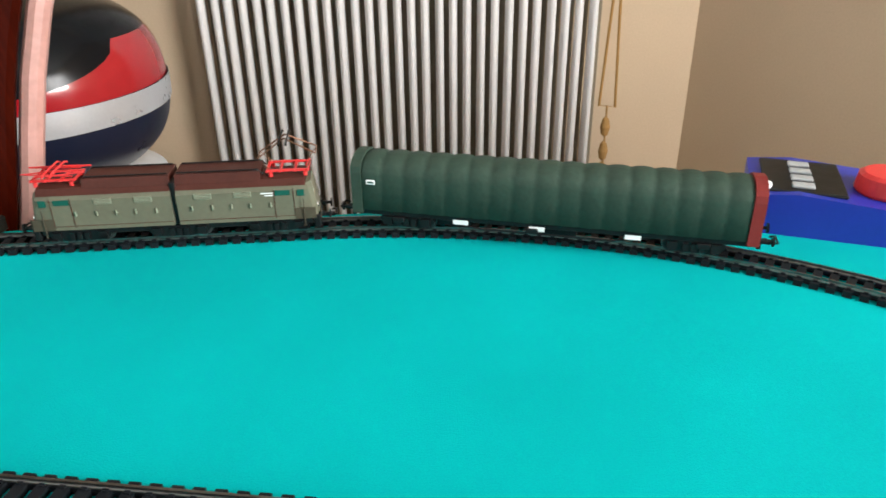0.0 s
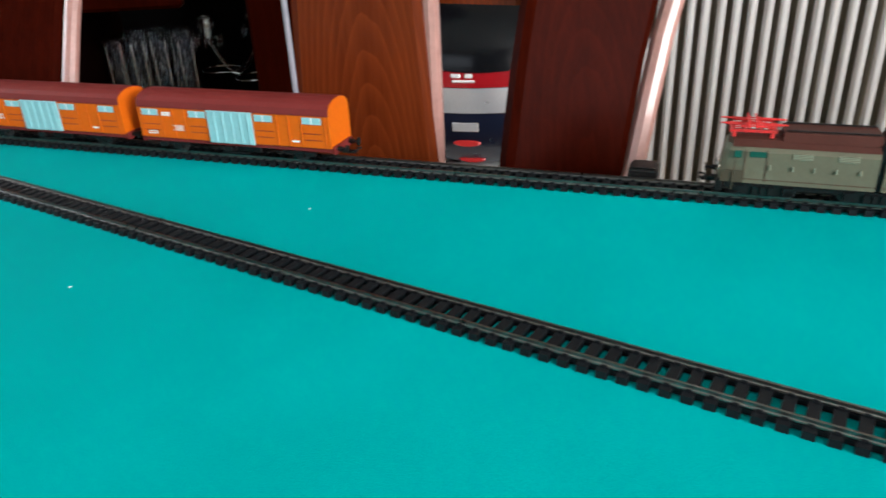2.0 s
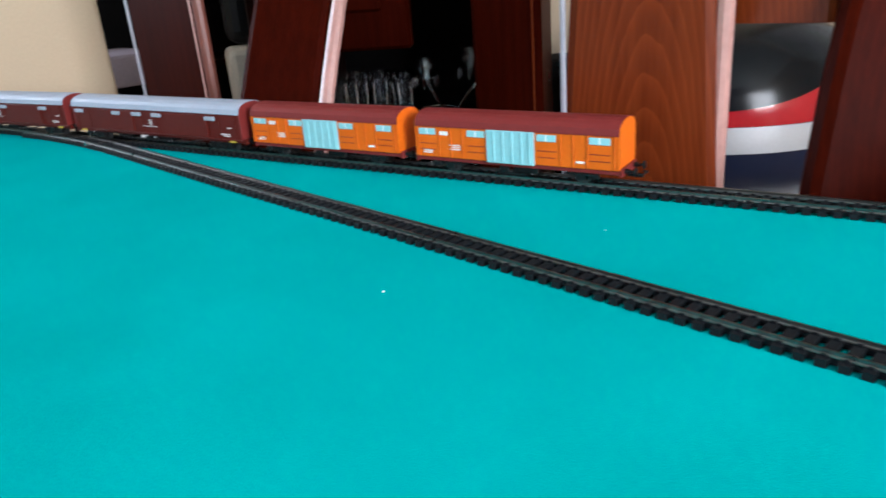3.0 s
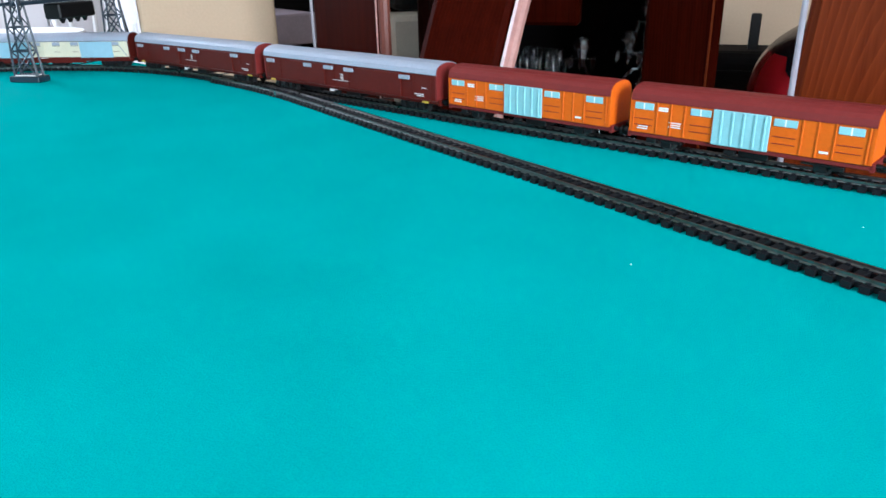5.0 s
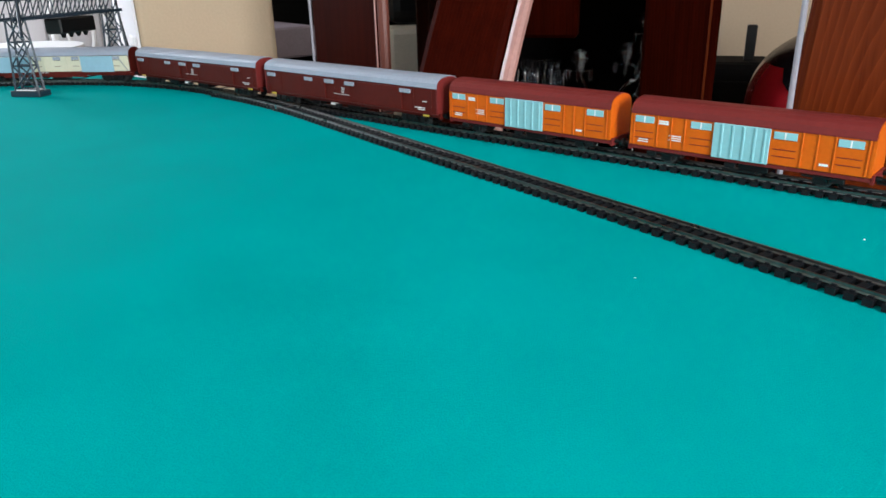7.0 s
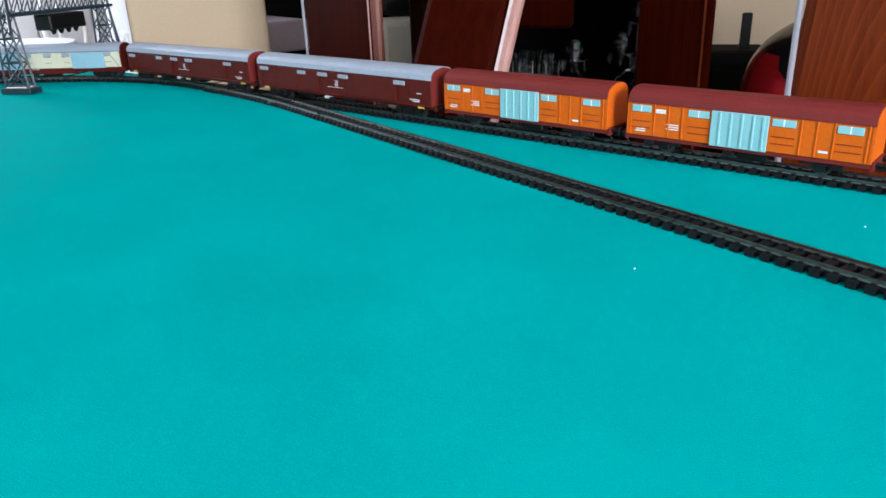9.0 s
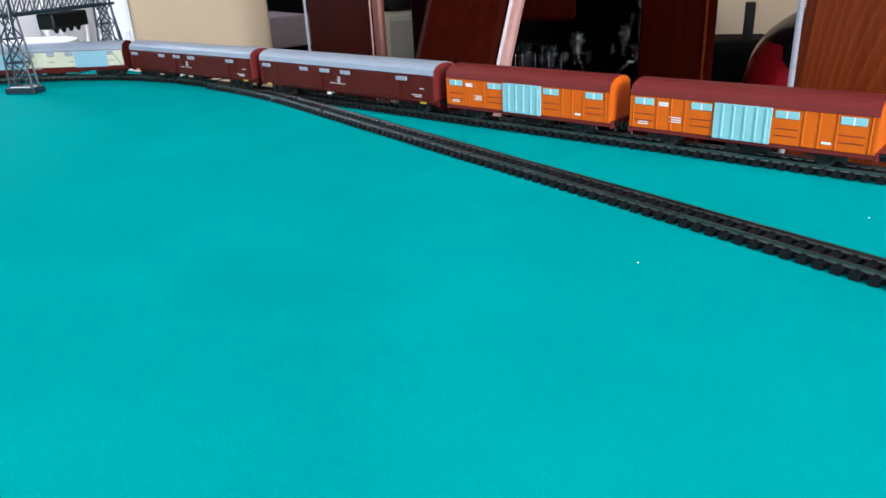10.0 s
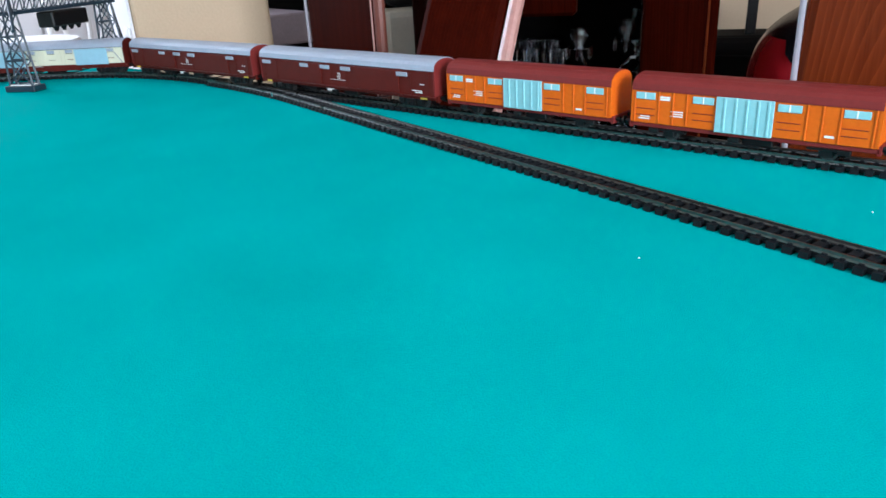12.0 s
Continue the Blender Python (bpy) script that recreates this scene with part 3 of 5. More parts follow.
            add_box(bm, sx * hx - 0.0006, sx * hx + 0.0006, min(y, y + s * 0.0011), max(y, y + s * 0.0011), 0.0282, 0.0288)
            part("handle", bm, M_VENT, body)
        bm = bmesh.new()
        for dx in (L - 0.0165, L - 0.0300):
            add_box(bm, sx * dx - 0.0002, sx * dx + 0.0002, min(y, y + s * 0.0003), max(y, y + s * 0.0003), 0.0185, 0.0405)
        add_box(bm, *sorted((sx * 0.002, sx * (L - 0.017))), min(y, y + s * 0.0003), max(y, y + s * 0.0003), 0.0198, 0.0201)
        part("panel_joint", bm, M_LBROWN, body)
        if sx < 0 or s < 0:
            bars(body, M_WHITE, sx * 0.064 - 0.004, 0.0372, (0.0085, 0.0060), y)
    # front windscreens, headlamps and stripe
    fx = sx * (L - 0.0030)
    for s in (-1, 1):
        bm = box(-0.0004, 0.0004, -0.0042, 0.0042, -0.0030, 0.0030, 0.0002)
        wd = part("windscreen", bm, M_LAMP, body, "clear cab windscreen")
        wd.matrix_local = Matrix.Translation((fx - sx * 0.0012, s * 0.0058, 0.0372)) @ Matrix.Rotation(-sx * 0.30, 4, "Y") @ Matrix.Rotation(s * sx * -0.10, 4, "Z")
        lp = part("headlamp", lathe([(0, 0), (0.0020, 0), (0.0020, 0.0014), (0.0012, 0.0016), (0, 0.0016)], 12), M_SILVER, body, "round bright headlamp")
        lp.matrix_local = Matrix.Translation((sx * (L - 0.0016), s * 0.0078, 0.0242)) @ Matrix.Rotation(radians(90 * sx), 4, "Y")
    # front handrail and pilot
    part("pilot", box(*sorted((sx * (L - 0.004), sx * (L + 0.0005))), -0.0145, 0.0145, 0.0085, 0.0180, 0.0008), M_BLACK, body)
    for s in (-1, 1):
        part("handrail", tube([(sx * (L - 0.010), s * (w / 2 + 0.0012), 0.0120), (sx * (L - 0.010), s * (w / 2 + 0.0012), 0.0330)], 0.0004, 6), M_CABSKIRT, body)
        part("handrail", tube([(sx * (L + 0.0010), s * 0.0120, 0.0150), (sx * (L + 0.0010), s * 0.0120, 0.0240)], 0.0004, 6), M_CABSKIRT, body)
    part("running_gear_skirt", box(*sorted((sx * 0.004, sx * (L - 0.005))), -0.0140, 0.0140, 0.0120, 0.0172, 0.0006), M_BLACK, body)
    for s in (-1, 1):
        part("step", box(sx * (L - 0.012) - 0.003, sx * (L - 0.012) + 0.003, s * 0.0155 - 0.002, s * 0.0155 + 0.002, 0.0090, 0.0100), M_BLACK, body)
        part("sand_box", box(sx * 0.052 - 0.003, sx * 0.052 + 0.003, s * 0.0145 - 0.0015, s * 0.0145 + 0.0015, 0.0085, 0.0125, 0.0004), M_BLACK, body)
    buffers(body, sx * (L - 0.0005), sx)
    coupler(body, sx * (L - 0.001), sx)
    return body


def seat_on_track(s_front, s_back):
    """Pose of a vehicle whose ends lie at these places along the main track: x points forward."""
    k = 0.16 * (s_front - s_back)
    a, b = main_at(s_front - k)[0], main_at(s_back + k)[0]
    d = (a - b).normalized()
    return Matrix.Translation((a + b) / 2 + Vector((0, 0, RAIL_TOP - 0.0056))) @ Matrix.Rotation(math.atan2(d.y, d.x), 4, "Z")


def locomotive(s_front, s_back):
    t = thing("model_locomotive", Matrix.Translation((0, 0, 0.0004)) @ seat_on_track(s_front, s_back) @ Matrix.Scale(0.93, 4), "grey-green and brown model electric locomotive with red pantographs on the track", "model locomotive", "model train")
    half_loco(t, 1)
    half_loco(t, -1)
    part("bellows", box(-0.0019, 0.0019, -0.0150, 0.0150, 0.0165, 0.0480, 0.0006), M_BLACK, t, "black body joint")
    for x in (-0.068, 0.0, 0.068):
        bogie(t, x, 0.031, 0.026)
    pantograph(t, 0.079, False)
    pantograph(t, -0.079, True)
    return t


def tarp_wagon(s_front, s_back):
    L = s_front - s_back
    t = thing("model_wagon", seat_on_track(s_front, s_back), "model goods wagon under a ribbed dark green tarpaulin hood", "model wagon", "model train")
    underframe(t, L, M_BLACK)
    # ribbed hood
    bm = bmesh.new()
    sec = roof_section(0.0335, 0.0440, 0.0545)
    sec = [(-0.01675, 0.0190)] + sec + [(0.01675, 0.0190)]
    n = 136
    rings = []
    for i in range(n + 1):
        x = -L / 2 + 0.013 + (L - 0.026) * i / n
        k = 1.0 + 0.045 * abs(math.sin(math.pi * i * 17 / n)) ** 0.7 - 0.03 + 0.006 * noise.noise((x * 60, 0, 0))
        rings.append([bm.verts.new((x, y * k, 0.019 + (z - 0.019) * (1 + (k - 1) * 0.7))) for y, z in sec])
    m = len(sec)
    for a, b in zip(rings, rings[1:]):
        for i in range(m):
            bm.faces.new((a[i], a[(i + 1) % m], b[(i + 1) % m], b[i]))
    bm.faces.new(rings[0])
    bm.faces.new(rings[-1])
    part("hood", bm, M_TARP, t, "ribbed green hood", smooth=True)
    end = roof_section(0.0345, 0.0445, 0.0555)
    end = [(-0.01725, 0.0165)] + end + [(0.01725, 0.0165)]
    for s in (-1, 1):
        a, b = sorted((s * (L / 2 - 0.0135), s * (L / 2 - 0.0065)))
        part("end_wall", prism(end, a, b), M_TARP if s > 0 else M_REDROOF, t, "dark green end wall" if s > 0 else "red-brown end wall")
    for s in (-1, 1):
        y = s * 0.0172
        plate = part("marking", box(L / 2 - 0.023, L / 2 - 0.017, y - 0.0004, y + 0.0004, 0.0375, 0.0405, 0.0002), M_WHITE, t, "small white emblem plate")
        part("emblem", box(L / 2 - 0.0222, L / 2 - 0.0178, y - 0.0006, y + 0.0006, 0.0384, 0.0396), M_TARP, plate)
        for x in (-0.06, 0.0, 0.05):
            part("label_board", box(x, x + 0.010, s * 0.0152 - 0.0004, s * 0.0152 + 0.0004, 0.0132, 0.0162), M_WHITE, t, "small white label board")
    bogie(t, L * 0.34)
    bogie(t, -L * 0.34)
    wagon_ends(t, L)
    return t


def box_body(t, L, side, roof, zr=0.0450, ztop=0.0555, w=0.0330, end=None):
    body = part("body", box(-L / 2 + 0.0085, L / 2 - 0.0085, -w / 2, w / 2, 0.0185, zr, 0.0004), side, t)
    part("roof", prism(roof_section(w + 0.0016, zr, ztop), -L / 2 + 0.0075, L / 2 - 0.0075), roof, t, smooth=False)
    e = [(-w / 2 - 0.0004, 0.0190)] + roof_section(w + 0.0008, zr - 0.0002, ztop - 0.0006) + [(w / 2 + 0.0004, 0.0190)]
    for s in (-1, 1):
        a, b = sorted((s * (L / 2 - 0.0090), s * (L / 2 - 0.0070)))
        part("end_wall", prism(e, a, b), end or side, t)
    return body


def side_bits(body, w, L, side_parts):
    """Doors, vents, ribs on both long sides: (name, x0, x1, z0, z1, proud, material, label)."""
    for s in (-1, 1):
        y = s * w / 2
        for name, x0, x1, z0, z1, proud, m, label in side_parts:
            xa, xb = (x0, x1) if s < 0 else (-x1, -x0)
            part(name, box(xa, xb, min(y, y + s * proud), max(y, y + s * proud), z0, z1, min(0.0003, proud * 0.4)), m, body, label)


def cream_wagon(s_front, s_back):
    L = s_front - s_back
    t = thing("model_wagon", seat_on_track(s_front, s_back), "cream model goods wagon with pale blue doors and grey roof", "model wagon", "model train")
    underframe(t, L, M_BROWN)
    body = box_body(t, L, M_CREAM, M_ROOFGREY, end=M_BROWN)
    bits = [("sill", -L / 2 + 0.009, L / 2 - 0.009, 0.0175, 0.0215, 0.0006, M_BROWN, "red-brown sill"), ("sill_web", -0.075, 0.06, 0.0130, 0.0176, 0.0002, M_BROWN, "deep red-brown centre sill")]
    f = L / 0.275
    for x0, x1 in ((-0.086, -0.024), (0.053, 0.104)):
        bits.append(("sliding_door", x0 * f, x1 * f, 0.0205, 0.0435, 0.0014, M_PALEBLUE, "smooth pale blue sliding door"))
    for x in (-0.097, -0.015, 0.016, 0.045, 0.109):
        bits.append(("vent", (x - 0.006) * f, (x + 0.006) * f, 0.0385, 0.0430, 0.0007, M_ROOFGREY, "grey vent"))
        bits.append(("vent_lip", (x - 0.006) * f, (x + 0.006) * f, 0.0374, 0.0380, 0.0008, M_BLACK, ""))
        bits.append(("strap", (x - 0.005) * f, (x + 0.005) * f, 0.0288, 0.0294, 0.0006, M_BROWN, ""))
    for x in (-0.124, -0.108, -0.005, 0.004, 0.030, 0.036, 0.121):
        bits.append(("rib", x * f, x * f + 0.0008, 0.0210, 0.0440, 0.0007, M_CREAM, ""))
    bits.append(("gutter", -L / 2 + 0.009, L / 2 - 0.009, 0.0438, 0.0446, 0.0010, M_BLACK, "dark gutter line"))
    side_bits(body, 0.0330, L, bits)
    for s in (-1, 1):
        y = s * 0.0172
        for sx in (-1, 1):
            part("brace", tube([(sx * (L / 2 - 0.012), y, 0.0220), (sx * (L / 2 - 0.026), y, 0.0430)], 0.0007, 6), M_GREY, body, "diagonal brace")
        bars(body, M_WHITE, 0.0, 0.0198, (0.012,), y + s * 0.0004, h=0.0006)
    bogie(t, L * 0.36)
    bogie(t, -L * 0.36)
    wagon_ends(t, L)
    return t


def brown_wagon(s_front, s_back):
    L = s_front - s_back
    t = thing("model_wagon", seat_on_track(s_front, s_back), "long oxide-brown model goods wagon with pale roof and small vents", "model wagon", "model train")
    underframe(t, L, M_BROWN)
    body = box_body(t, L, M_BROWN, M_ROOFGREY, end=M_REDROOF)
    f = L / 0.30
    bits = []
    for x in (-0.129, -0.057, -0.021, 0.0135, 0.099):
        bits.append(("vent", (x - 0.0075) * f, (x + 0.0075) * f, 0.0372, 0.0412, 0.0019, M_ROOFGREY, "pale blue-grey vent"))
        bits.append(("vent_bar", (x - 0.0006) * f, (x + 0.0006) * f, 0.0372, 0.0412, 0.0022, M_GREY, ""))
    for x0, x1 in ((-0.095, -0.028), (0.026, 0.094)):
        bits.append(("sliding_door", x0 * f, x1 * f, 0.0195, 0.0425, 0.0015, M_BROWN, "plain brown sliding door"))
        bits.append(("door_rail", (x0 - 0.01) * f, (x1 + 0.05) * f, 0.0180, 0.0190, 0.0022, M_BROWN, ""))
    for i in range(12):
        x = (-0.135 + i * 0.0245) * f
        bits.append(("rib", x, x + 0.0008, 0.0190, 0.0440, 0.0006, M_BROWN, ""))
    bits.append(("gutter", -L / 2 + 0.009, L / 2 - 0.009, 0.0440, 0.0450, 0.0012, M_ROOFGREY, ""))
    side_bits(body, 0.0330, L, bits)
    for s in (-1, 1):
        y = s * 0.0170
        bars(body, M_WHITE, -0.004, 0.0330, (0.005, 0.004, 0.006, 0.0045), y)
        bars(body, M_WHITE, -0.012, 0.0262, (0.026,), y, h=0.0005)
        bars(body, M_WHITE, -L * 0.43, 0.0300, (0.006,), y)
        bars(body, M_WHITE, -L * 0.42, 0.0235, (0.014, 0.010), y)
        for sx in (-1, 1):
            part("end_tag", box(sx * L * 0.425 - 0.004, sx * L * 0.425 + 0.004, y - 0.0005, y + 0.0005, 0.0158, 0.0178), M_YELLOW, t, "small yellow tag")
        part("label_board", box(0.01, 0.022, s * 0.0154 - 0.0004, s * 0.0154 + 0.0004, 0.0128, 0.0155), M_WHITE, t, "white label board")
    bogie(t, L * 0.36)
    bogie(t, -L * 0.36)
    wagon_ends(t, L)
    return t


def orange_wagon(s_front, s_back):
    L = s_front - s_back
    t = thing("model_wagon", seat_on_track(s_front, s_back), "orange model goods wagon with ribbed aqua doors and red-brown roof", "model wagon", "model train")
    underframe(t, L, M_REDROOF)
    body = box_body(t, L, M_ORANGE, M_REDROOF)
    f = L / 0.19
    bits = []
    bits.append(("sliding_door", -0.020 * f, 0.021 * f, 0.0180, 0.0440, 0.0016, M_AQUA, "ribbed aqua sliding door"))
    for x in (-0.014, -0.006, 0.002, 0.010, 0.017):
        bits.append(("door_rib", x * f, x * f + 0.0016, 0.0190, 0.0432, 0.0024, M_AQUA, ""))
    for x in (-0.076, -0.030, 0.031, 0.073):
        bits.append(("vent", (x - 0.008) * f, (x + 0.008) * f, 0.0372, 0.0425, 0.0008, M_AQUA, "pale aqua vent"))
        bits.append(("vent_bar", (x - 0.0006) * f, (x + 0.0006) * f, 0.0372, 0.0425, 0.0010, M_WHITE, ""))
        bits.append(("strap", (x - 0.008) * f, (x + 0.008) * f, 0.0296, 0.0302, 0.0006, M_REDROOF, ""))
        bits.append(("strap", (x - 0.008) * f, (x + 0.008) * f, 0.0246, 0.0252, 0.0006, M_REDROOF, ""))
    for x in (-0.0855, -0.0655, -0.054, -0.043, 0.042, 0.052, 0.063, 0.0835):
        bits.append(("rib", x * f, x * f + 0.0012, 0.0190, 0.0440, 0.0008, M_ORANGE, ""))
    side_bits(body, 0.0330, L, bits)
    for s in (-1, 1):
        y = s * 0.0168
        q = -1 if s < 0 else 1
        bars(body, M_WHITE, q * 0.060 * f - 0.004, 0.0390, (0.008, 0.008), y, h=0.0014)
        bars(body, M_WHITE, q * 0.050 * f - 0.005, 0.0290, (0.010, 0.008, 0.010), y)
        bars(body, M_WHITE, q * 0.076 * f - 0.004, 0.0235, (0.008, 0.009), y)
        bars(body, M_WHITE, q * -0.058 * f - 0.003, 0.0225, (0.006,), y, h=0.0016)
        for x in (-L * 0.30, L * 0.30):
            part("axle_box", box(x - 0.0045, x + 0.0045, s * 0.0125 - 0.0015, s * 0.0125 + 0.0015, 0.0085, 0.0155, 0.0006), M_BLACK, t)
            part("spring", box(x - 0.013, x + 0.013, s * 0.0142 - 0.0008, s * 0.0142 + 0.0008, 0.0128, 0.0146, 0.0004), M_BLACK, t)
    for x in (-L * 0.30, L * 0.30):
        wheelset(t, x)
    wagon_ends(t, L)
    return t


# the locomotive stands with the hooded wagon on the near curve, the other wagons ahead of it on the straight and the far curve
locomotive(0.486, 0.279)
tarp_wagon(0.271, 0.001)
cream_wagon(2.022, 1.744)
brown_wagon(1.736, 1.436)
brown_wagon(1.428, 1.128)
orange_wagon(1.126, 0.936)
orange_wagon(0.932, 0.742)

# ---- gantry crane over the far curve ----
FOOT_A, FOOT_B = Vector((-0.226, 1.775, 0)), Vector((-0.072, 1.912, 0))
span = (FOOT_B - FOOT_A).length
crane = thing("gantry_crane", Matrix.Translation(FOOT_A) @ Matrix.Rotation(math.atan2(FOOT_B.y - FOOT_A.y, FOOT_B.x - FOOT_A.x), 4, "Z"), "blue-grey lattice model gantry crane spanning the track", "model crane")


def strut(bm, a, b, r=0.0013):
    return add_tube(bm, [a, b], r, 4)


for x0 in (0.0, span):
    tower = part("tower", bmesh.new(), M_CRANE, crane)
    for sx in (-1, 1):
        for sy in (-1, 1):
            bm = bmesh.new()
            strut(bm, (x0 + sx * 0.006, sy * 0.019, 0.006), (x0 + sx * 0.006, sy * 0.010, 0.112), 0.0019)
            part("post", bm, M_CRANE, tower)
    zs = [0.010, 0.042, 0.074, 0.104]
    for sx in (-1, 1):
        for za, zb in zip(zs, zs[1:]):
            wa, wb = 0.019 - 0.009 * za / 0.112, 0.019 - 0.009 * zb / 0.112
            for ya, yb, ze in ((-wa, wb, zb), (wa, -wb, zb), (-wa, wa, za)):
                bm = bmesh.new()
                strut(bm, (x0 + sx * 0.006, ya, za), (x0 + sx * 0.006, yb, ze))
                part("brace", bm, M_CRANE, tower)
    part("foot_strip", box(x0 - 0.009, x0 + 0.009, -0.016, 0.016, 0.0082, 0.0098, 0.0004), M_WHITE, crane, "worn white strip on the foot")
    part("foot", box(x0 - 0.012, x0 + 0.012, -0.024, 0.024, 0, 0.008, 0.001), M_CRANE, crane)
beam = part("beam", bmesh.new(), M_CRANE, crane, "lattice girder beam")
for y in (-0.011, 0.011):
    bm = bmesh.new()
    for z in (0.104, 0.130):
        add_box(bm, -0.016, span + 0.016, y - 0.0016, y + 0.0016, z - 0.0022, z + 0.0022)
    part("chord", bm, M_CRANE, beam)
    n = 12
    for i in range(n):
        bm = bmesh.new()
        xa, xb = -0.014 + (span + 0.028) * i / n, -0.014 + (span + 0.028) * (i + 1) / n
        strut(bm, (xa, y, 0.104), (xb, y, 0.130), 0.0012)
        strut(bm, (xa, y, 0.104), (xa, y, 0.130), 0.0012)
        part("lattice_bar", bm, M_CRANE, beam)
part("deck", box(-0.014, span + 0.014, -0.011, 0.011, 0.1022, 0.1032), M_CRANE, beam)
cab = part("trolley", box(span * 0.34, span * 0.72, -0.014, 0.014, 0.078, 0.100, 0.002), M_BLACK, crane, "black trolley cab under the beam")
for fx in (0.42, 0.50, 0.58, 0.66):
    part("hook_block", prism([(-0.004, 0.078), (0.004, 0.078), (0.0, 0.071)], span * fx, span * fx + 0.006), M_BLACK, cab)
part("arched_cable", tube([(span * 0.05 + span * 0.75 * i / 14, -0.006, 0.132 + 0.011 * math.sin(math.pi * i / 14)) for i in range(15)], 0.0016, 6), M_BLACK, crane)
part("hanging_cable", tube([(span + 0.012 + 0.024 * (i / 10) ** 1.5, -0.006, 0.120 - 0.118 * i / 10) for i in range(11)], 0.0022, 6), M_BLACK, crane)
part("jib", tube([(0.0, -0.010, 0.132), (-0.05, -0.05, 0.085)], 0.0022, 6), M_CRANE, crane)

# ---- controller on the table ----
ctl = thing("train_controller", Matrix.Translation((0.305, 0.0, 0)) @ Matrix.Rotation(radians(-12), 4, "Z"), "blue plastic train controller with a round red knob on the cloth", "controller")
sec = [(-0.07, 0.0), (-0.07, 0.022), (0.03, 0.030), (0.06, 0.027), (0.06, 0.0)]
cb = part("case", prism(sec, -0.036, 0.040), M_BLUE, ctl, "dark blue case")
part("panel", box(-0.030, 0.034, 0.0, 0.052, 0.0275, 0.0300, 0.001), M_BLACK, cb, "black control panel")
for k in range(4):
    part("switch", box(-0.024 + k * 0.014, -0.016 + k * 0.014, 0.020, 0.034, 0.0300, 0.0322, 0.0006), M_GREY, cb)
kn = part("knob", lathe([(0, 0), (0.019, 0), (0.020, 0.002), (0.019, 0.012), (0.016, 0.014), (0, 0.014)], 24), M_RED, ctl, "large red round knob")
kn.location = (-0.004, -0.026, 0.0265)
part("side_cover", box(-0.034, 0.038, -0.115, -0.0705, 0.0, 0.020, 0.002), M_LBLUE, ctl, "light blue side cover")
part("terminal", lathe([(0, 0), (0.005, 0), (0.005, 0.006), (0, 0.007)], 12), M_WHITE, ctl).location = (-0.026, 0.052, 0.027)
cable = part("cable", tube([(0.345 + 0.012 * math.sin(i * 0.7), -0.05 - 0.014 * i, 0.0245 + 0.012 * max(0, 1 - i / 3) if i < 5 else 0.003) for i in range(14)], 0.0024, 6), M_BLACK)
tagged(cable, "black cable from the controller lying on the cloth", "cable")
bx = thing("cable_box", Matrix.Translation(plan(0.522, 0.345)) @ TABLE, "small black junction box at the table edge", "box")
part("case", box(-0.010, 0.010, -0.010, 0.010, 0, 0.011, 0.0012), M_BLACK, bx)
part("lid", box(-0.008, 0.008, -0.008, 0.008, 0.011, 0.0125, 0.0004), M_BLACK, bx)

for x, y in ((-0.072, 0.816), (0.076, 0.768)):
    ln = part("lint", lathe([(0, 0), (0.0006, 0.0002), (0.0004, 0.0006), (0, 0.0007)], 7), M_WHITE)
    ln.location = (x, y, 0.0002)
    tagged(ln, "tiny white fleck of lint on the cloth", "lint", "lint on the cloth")

# ---- folding curtain ----
CUR_L, CUR_R = Vector((1.626, 1.065, 0)), Vector((1.735, 0.05, 0))
cl = (CUR_R - CUR_L).length
curtain = thing("folding_curtain", Matrix.Translation(CUR_L) @ Matrix.Rotation(math.atan2(CUR_R.y - CUR_L.y, CUR_R.x - CUR_L.x), 4, "Z"), "ivory concertina folding curtain with upright pleats", "folding curtain")
NP = 29
bm = bmesh.new()
sec = []
pw = cl / NP
for k in range(9):
    a = math.pi * k / 8
    sec.append((pw * 0.31 * math.cos(a), -0.024 * math.sin(a) ** 0.8))
a = [bm.verts.new((x, y, FLOOR + 0.01)) for x, y in sec]
b = [bm.verts.new((x, y, 1.30)) for x, y in sec]
for k in range(8):
    bm.faces.new((a[k], a[k + 1], b[k + 1], b[k]))
bm.faces.new(a)
bm.faces.new(b)
bm.faces.new((a[0], b[0], b[8], a[8]))
first = part("pleat", bm, M_CURTAIN, curtain)
for p in first.data.polygons:
    p.use_smooth = len(p.vertices) == 4
for i in range(NP):
    ob = first if i == 0 else first.copy()
    if i:
        scene.collection.objects.link(ob)
    ob.location = (pw * (i + 0.5), 0.004 * math.sin(i * 1.9), 0)
    ob.rotation_euler.z = 0.12 * math.sin(i * 2.3)
    # web behind each gap, its shade put into the colour
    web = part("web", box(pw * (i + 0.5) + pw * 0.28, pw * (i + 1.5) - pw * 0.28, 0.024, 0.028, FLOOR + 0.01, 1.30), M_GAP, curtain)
part("head_rail", box(-0.03, cl + 0.03, -0.03, 0.04, 1.30, 1.36, 0.004), M_WHITE, curtain)
cord = thing("hanging_cord", Matrix.Translation((1.80, 0.005, 0)) @ Matrix.Rotation(radians(-83), 4, "Z"), "ochre looped cord hanging beside the curtain", "cord")
part("loop", tube([(0.0, 0, 0.12), (-0.012, 0, -0.12), (-0.022, 0, -0.34), (0.022, 0, -0.345), (0.012, 0, -0.12), (0.004, 0, 0.12)], 0.004, 6), M_STRAP, cord)
for z in (-0.40, -0.47, -0.53):
    part("knot", lathe([(0, -0.03), (0.010, -0.022), (0.014, 0), (0.009, 0.022), (0, 0.03)], 10), M_STRAP, cord).location.z = z
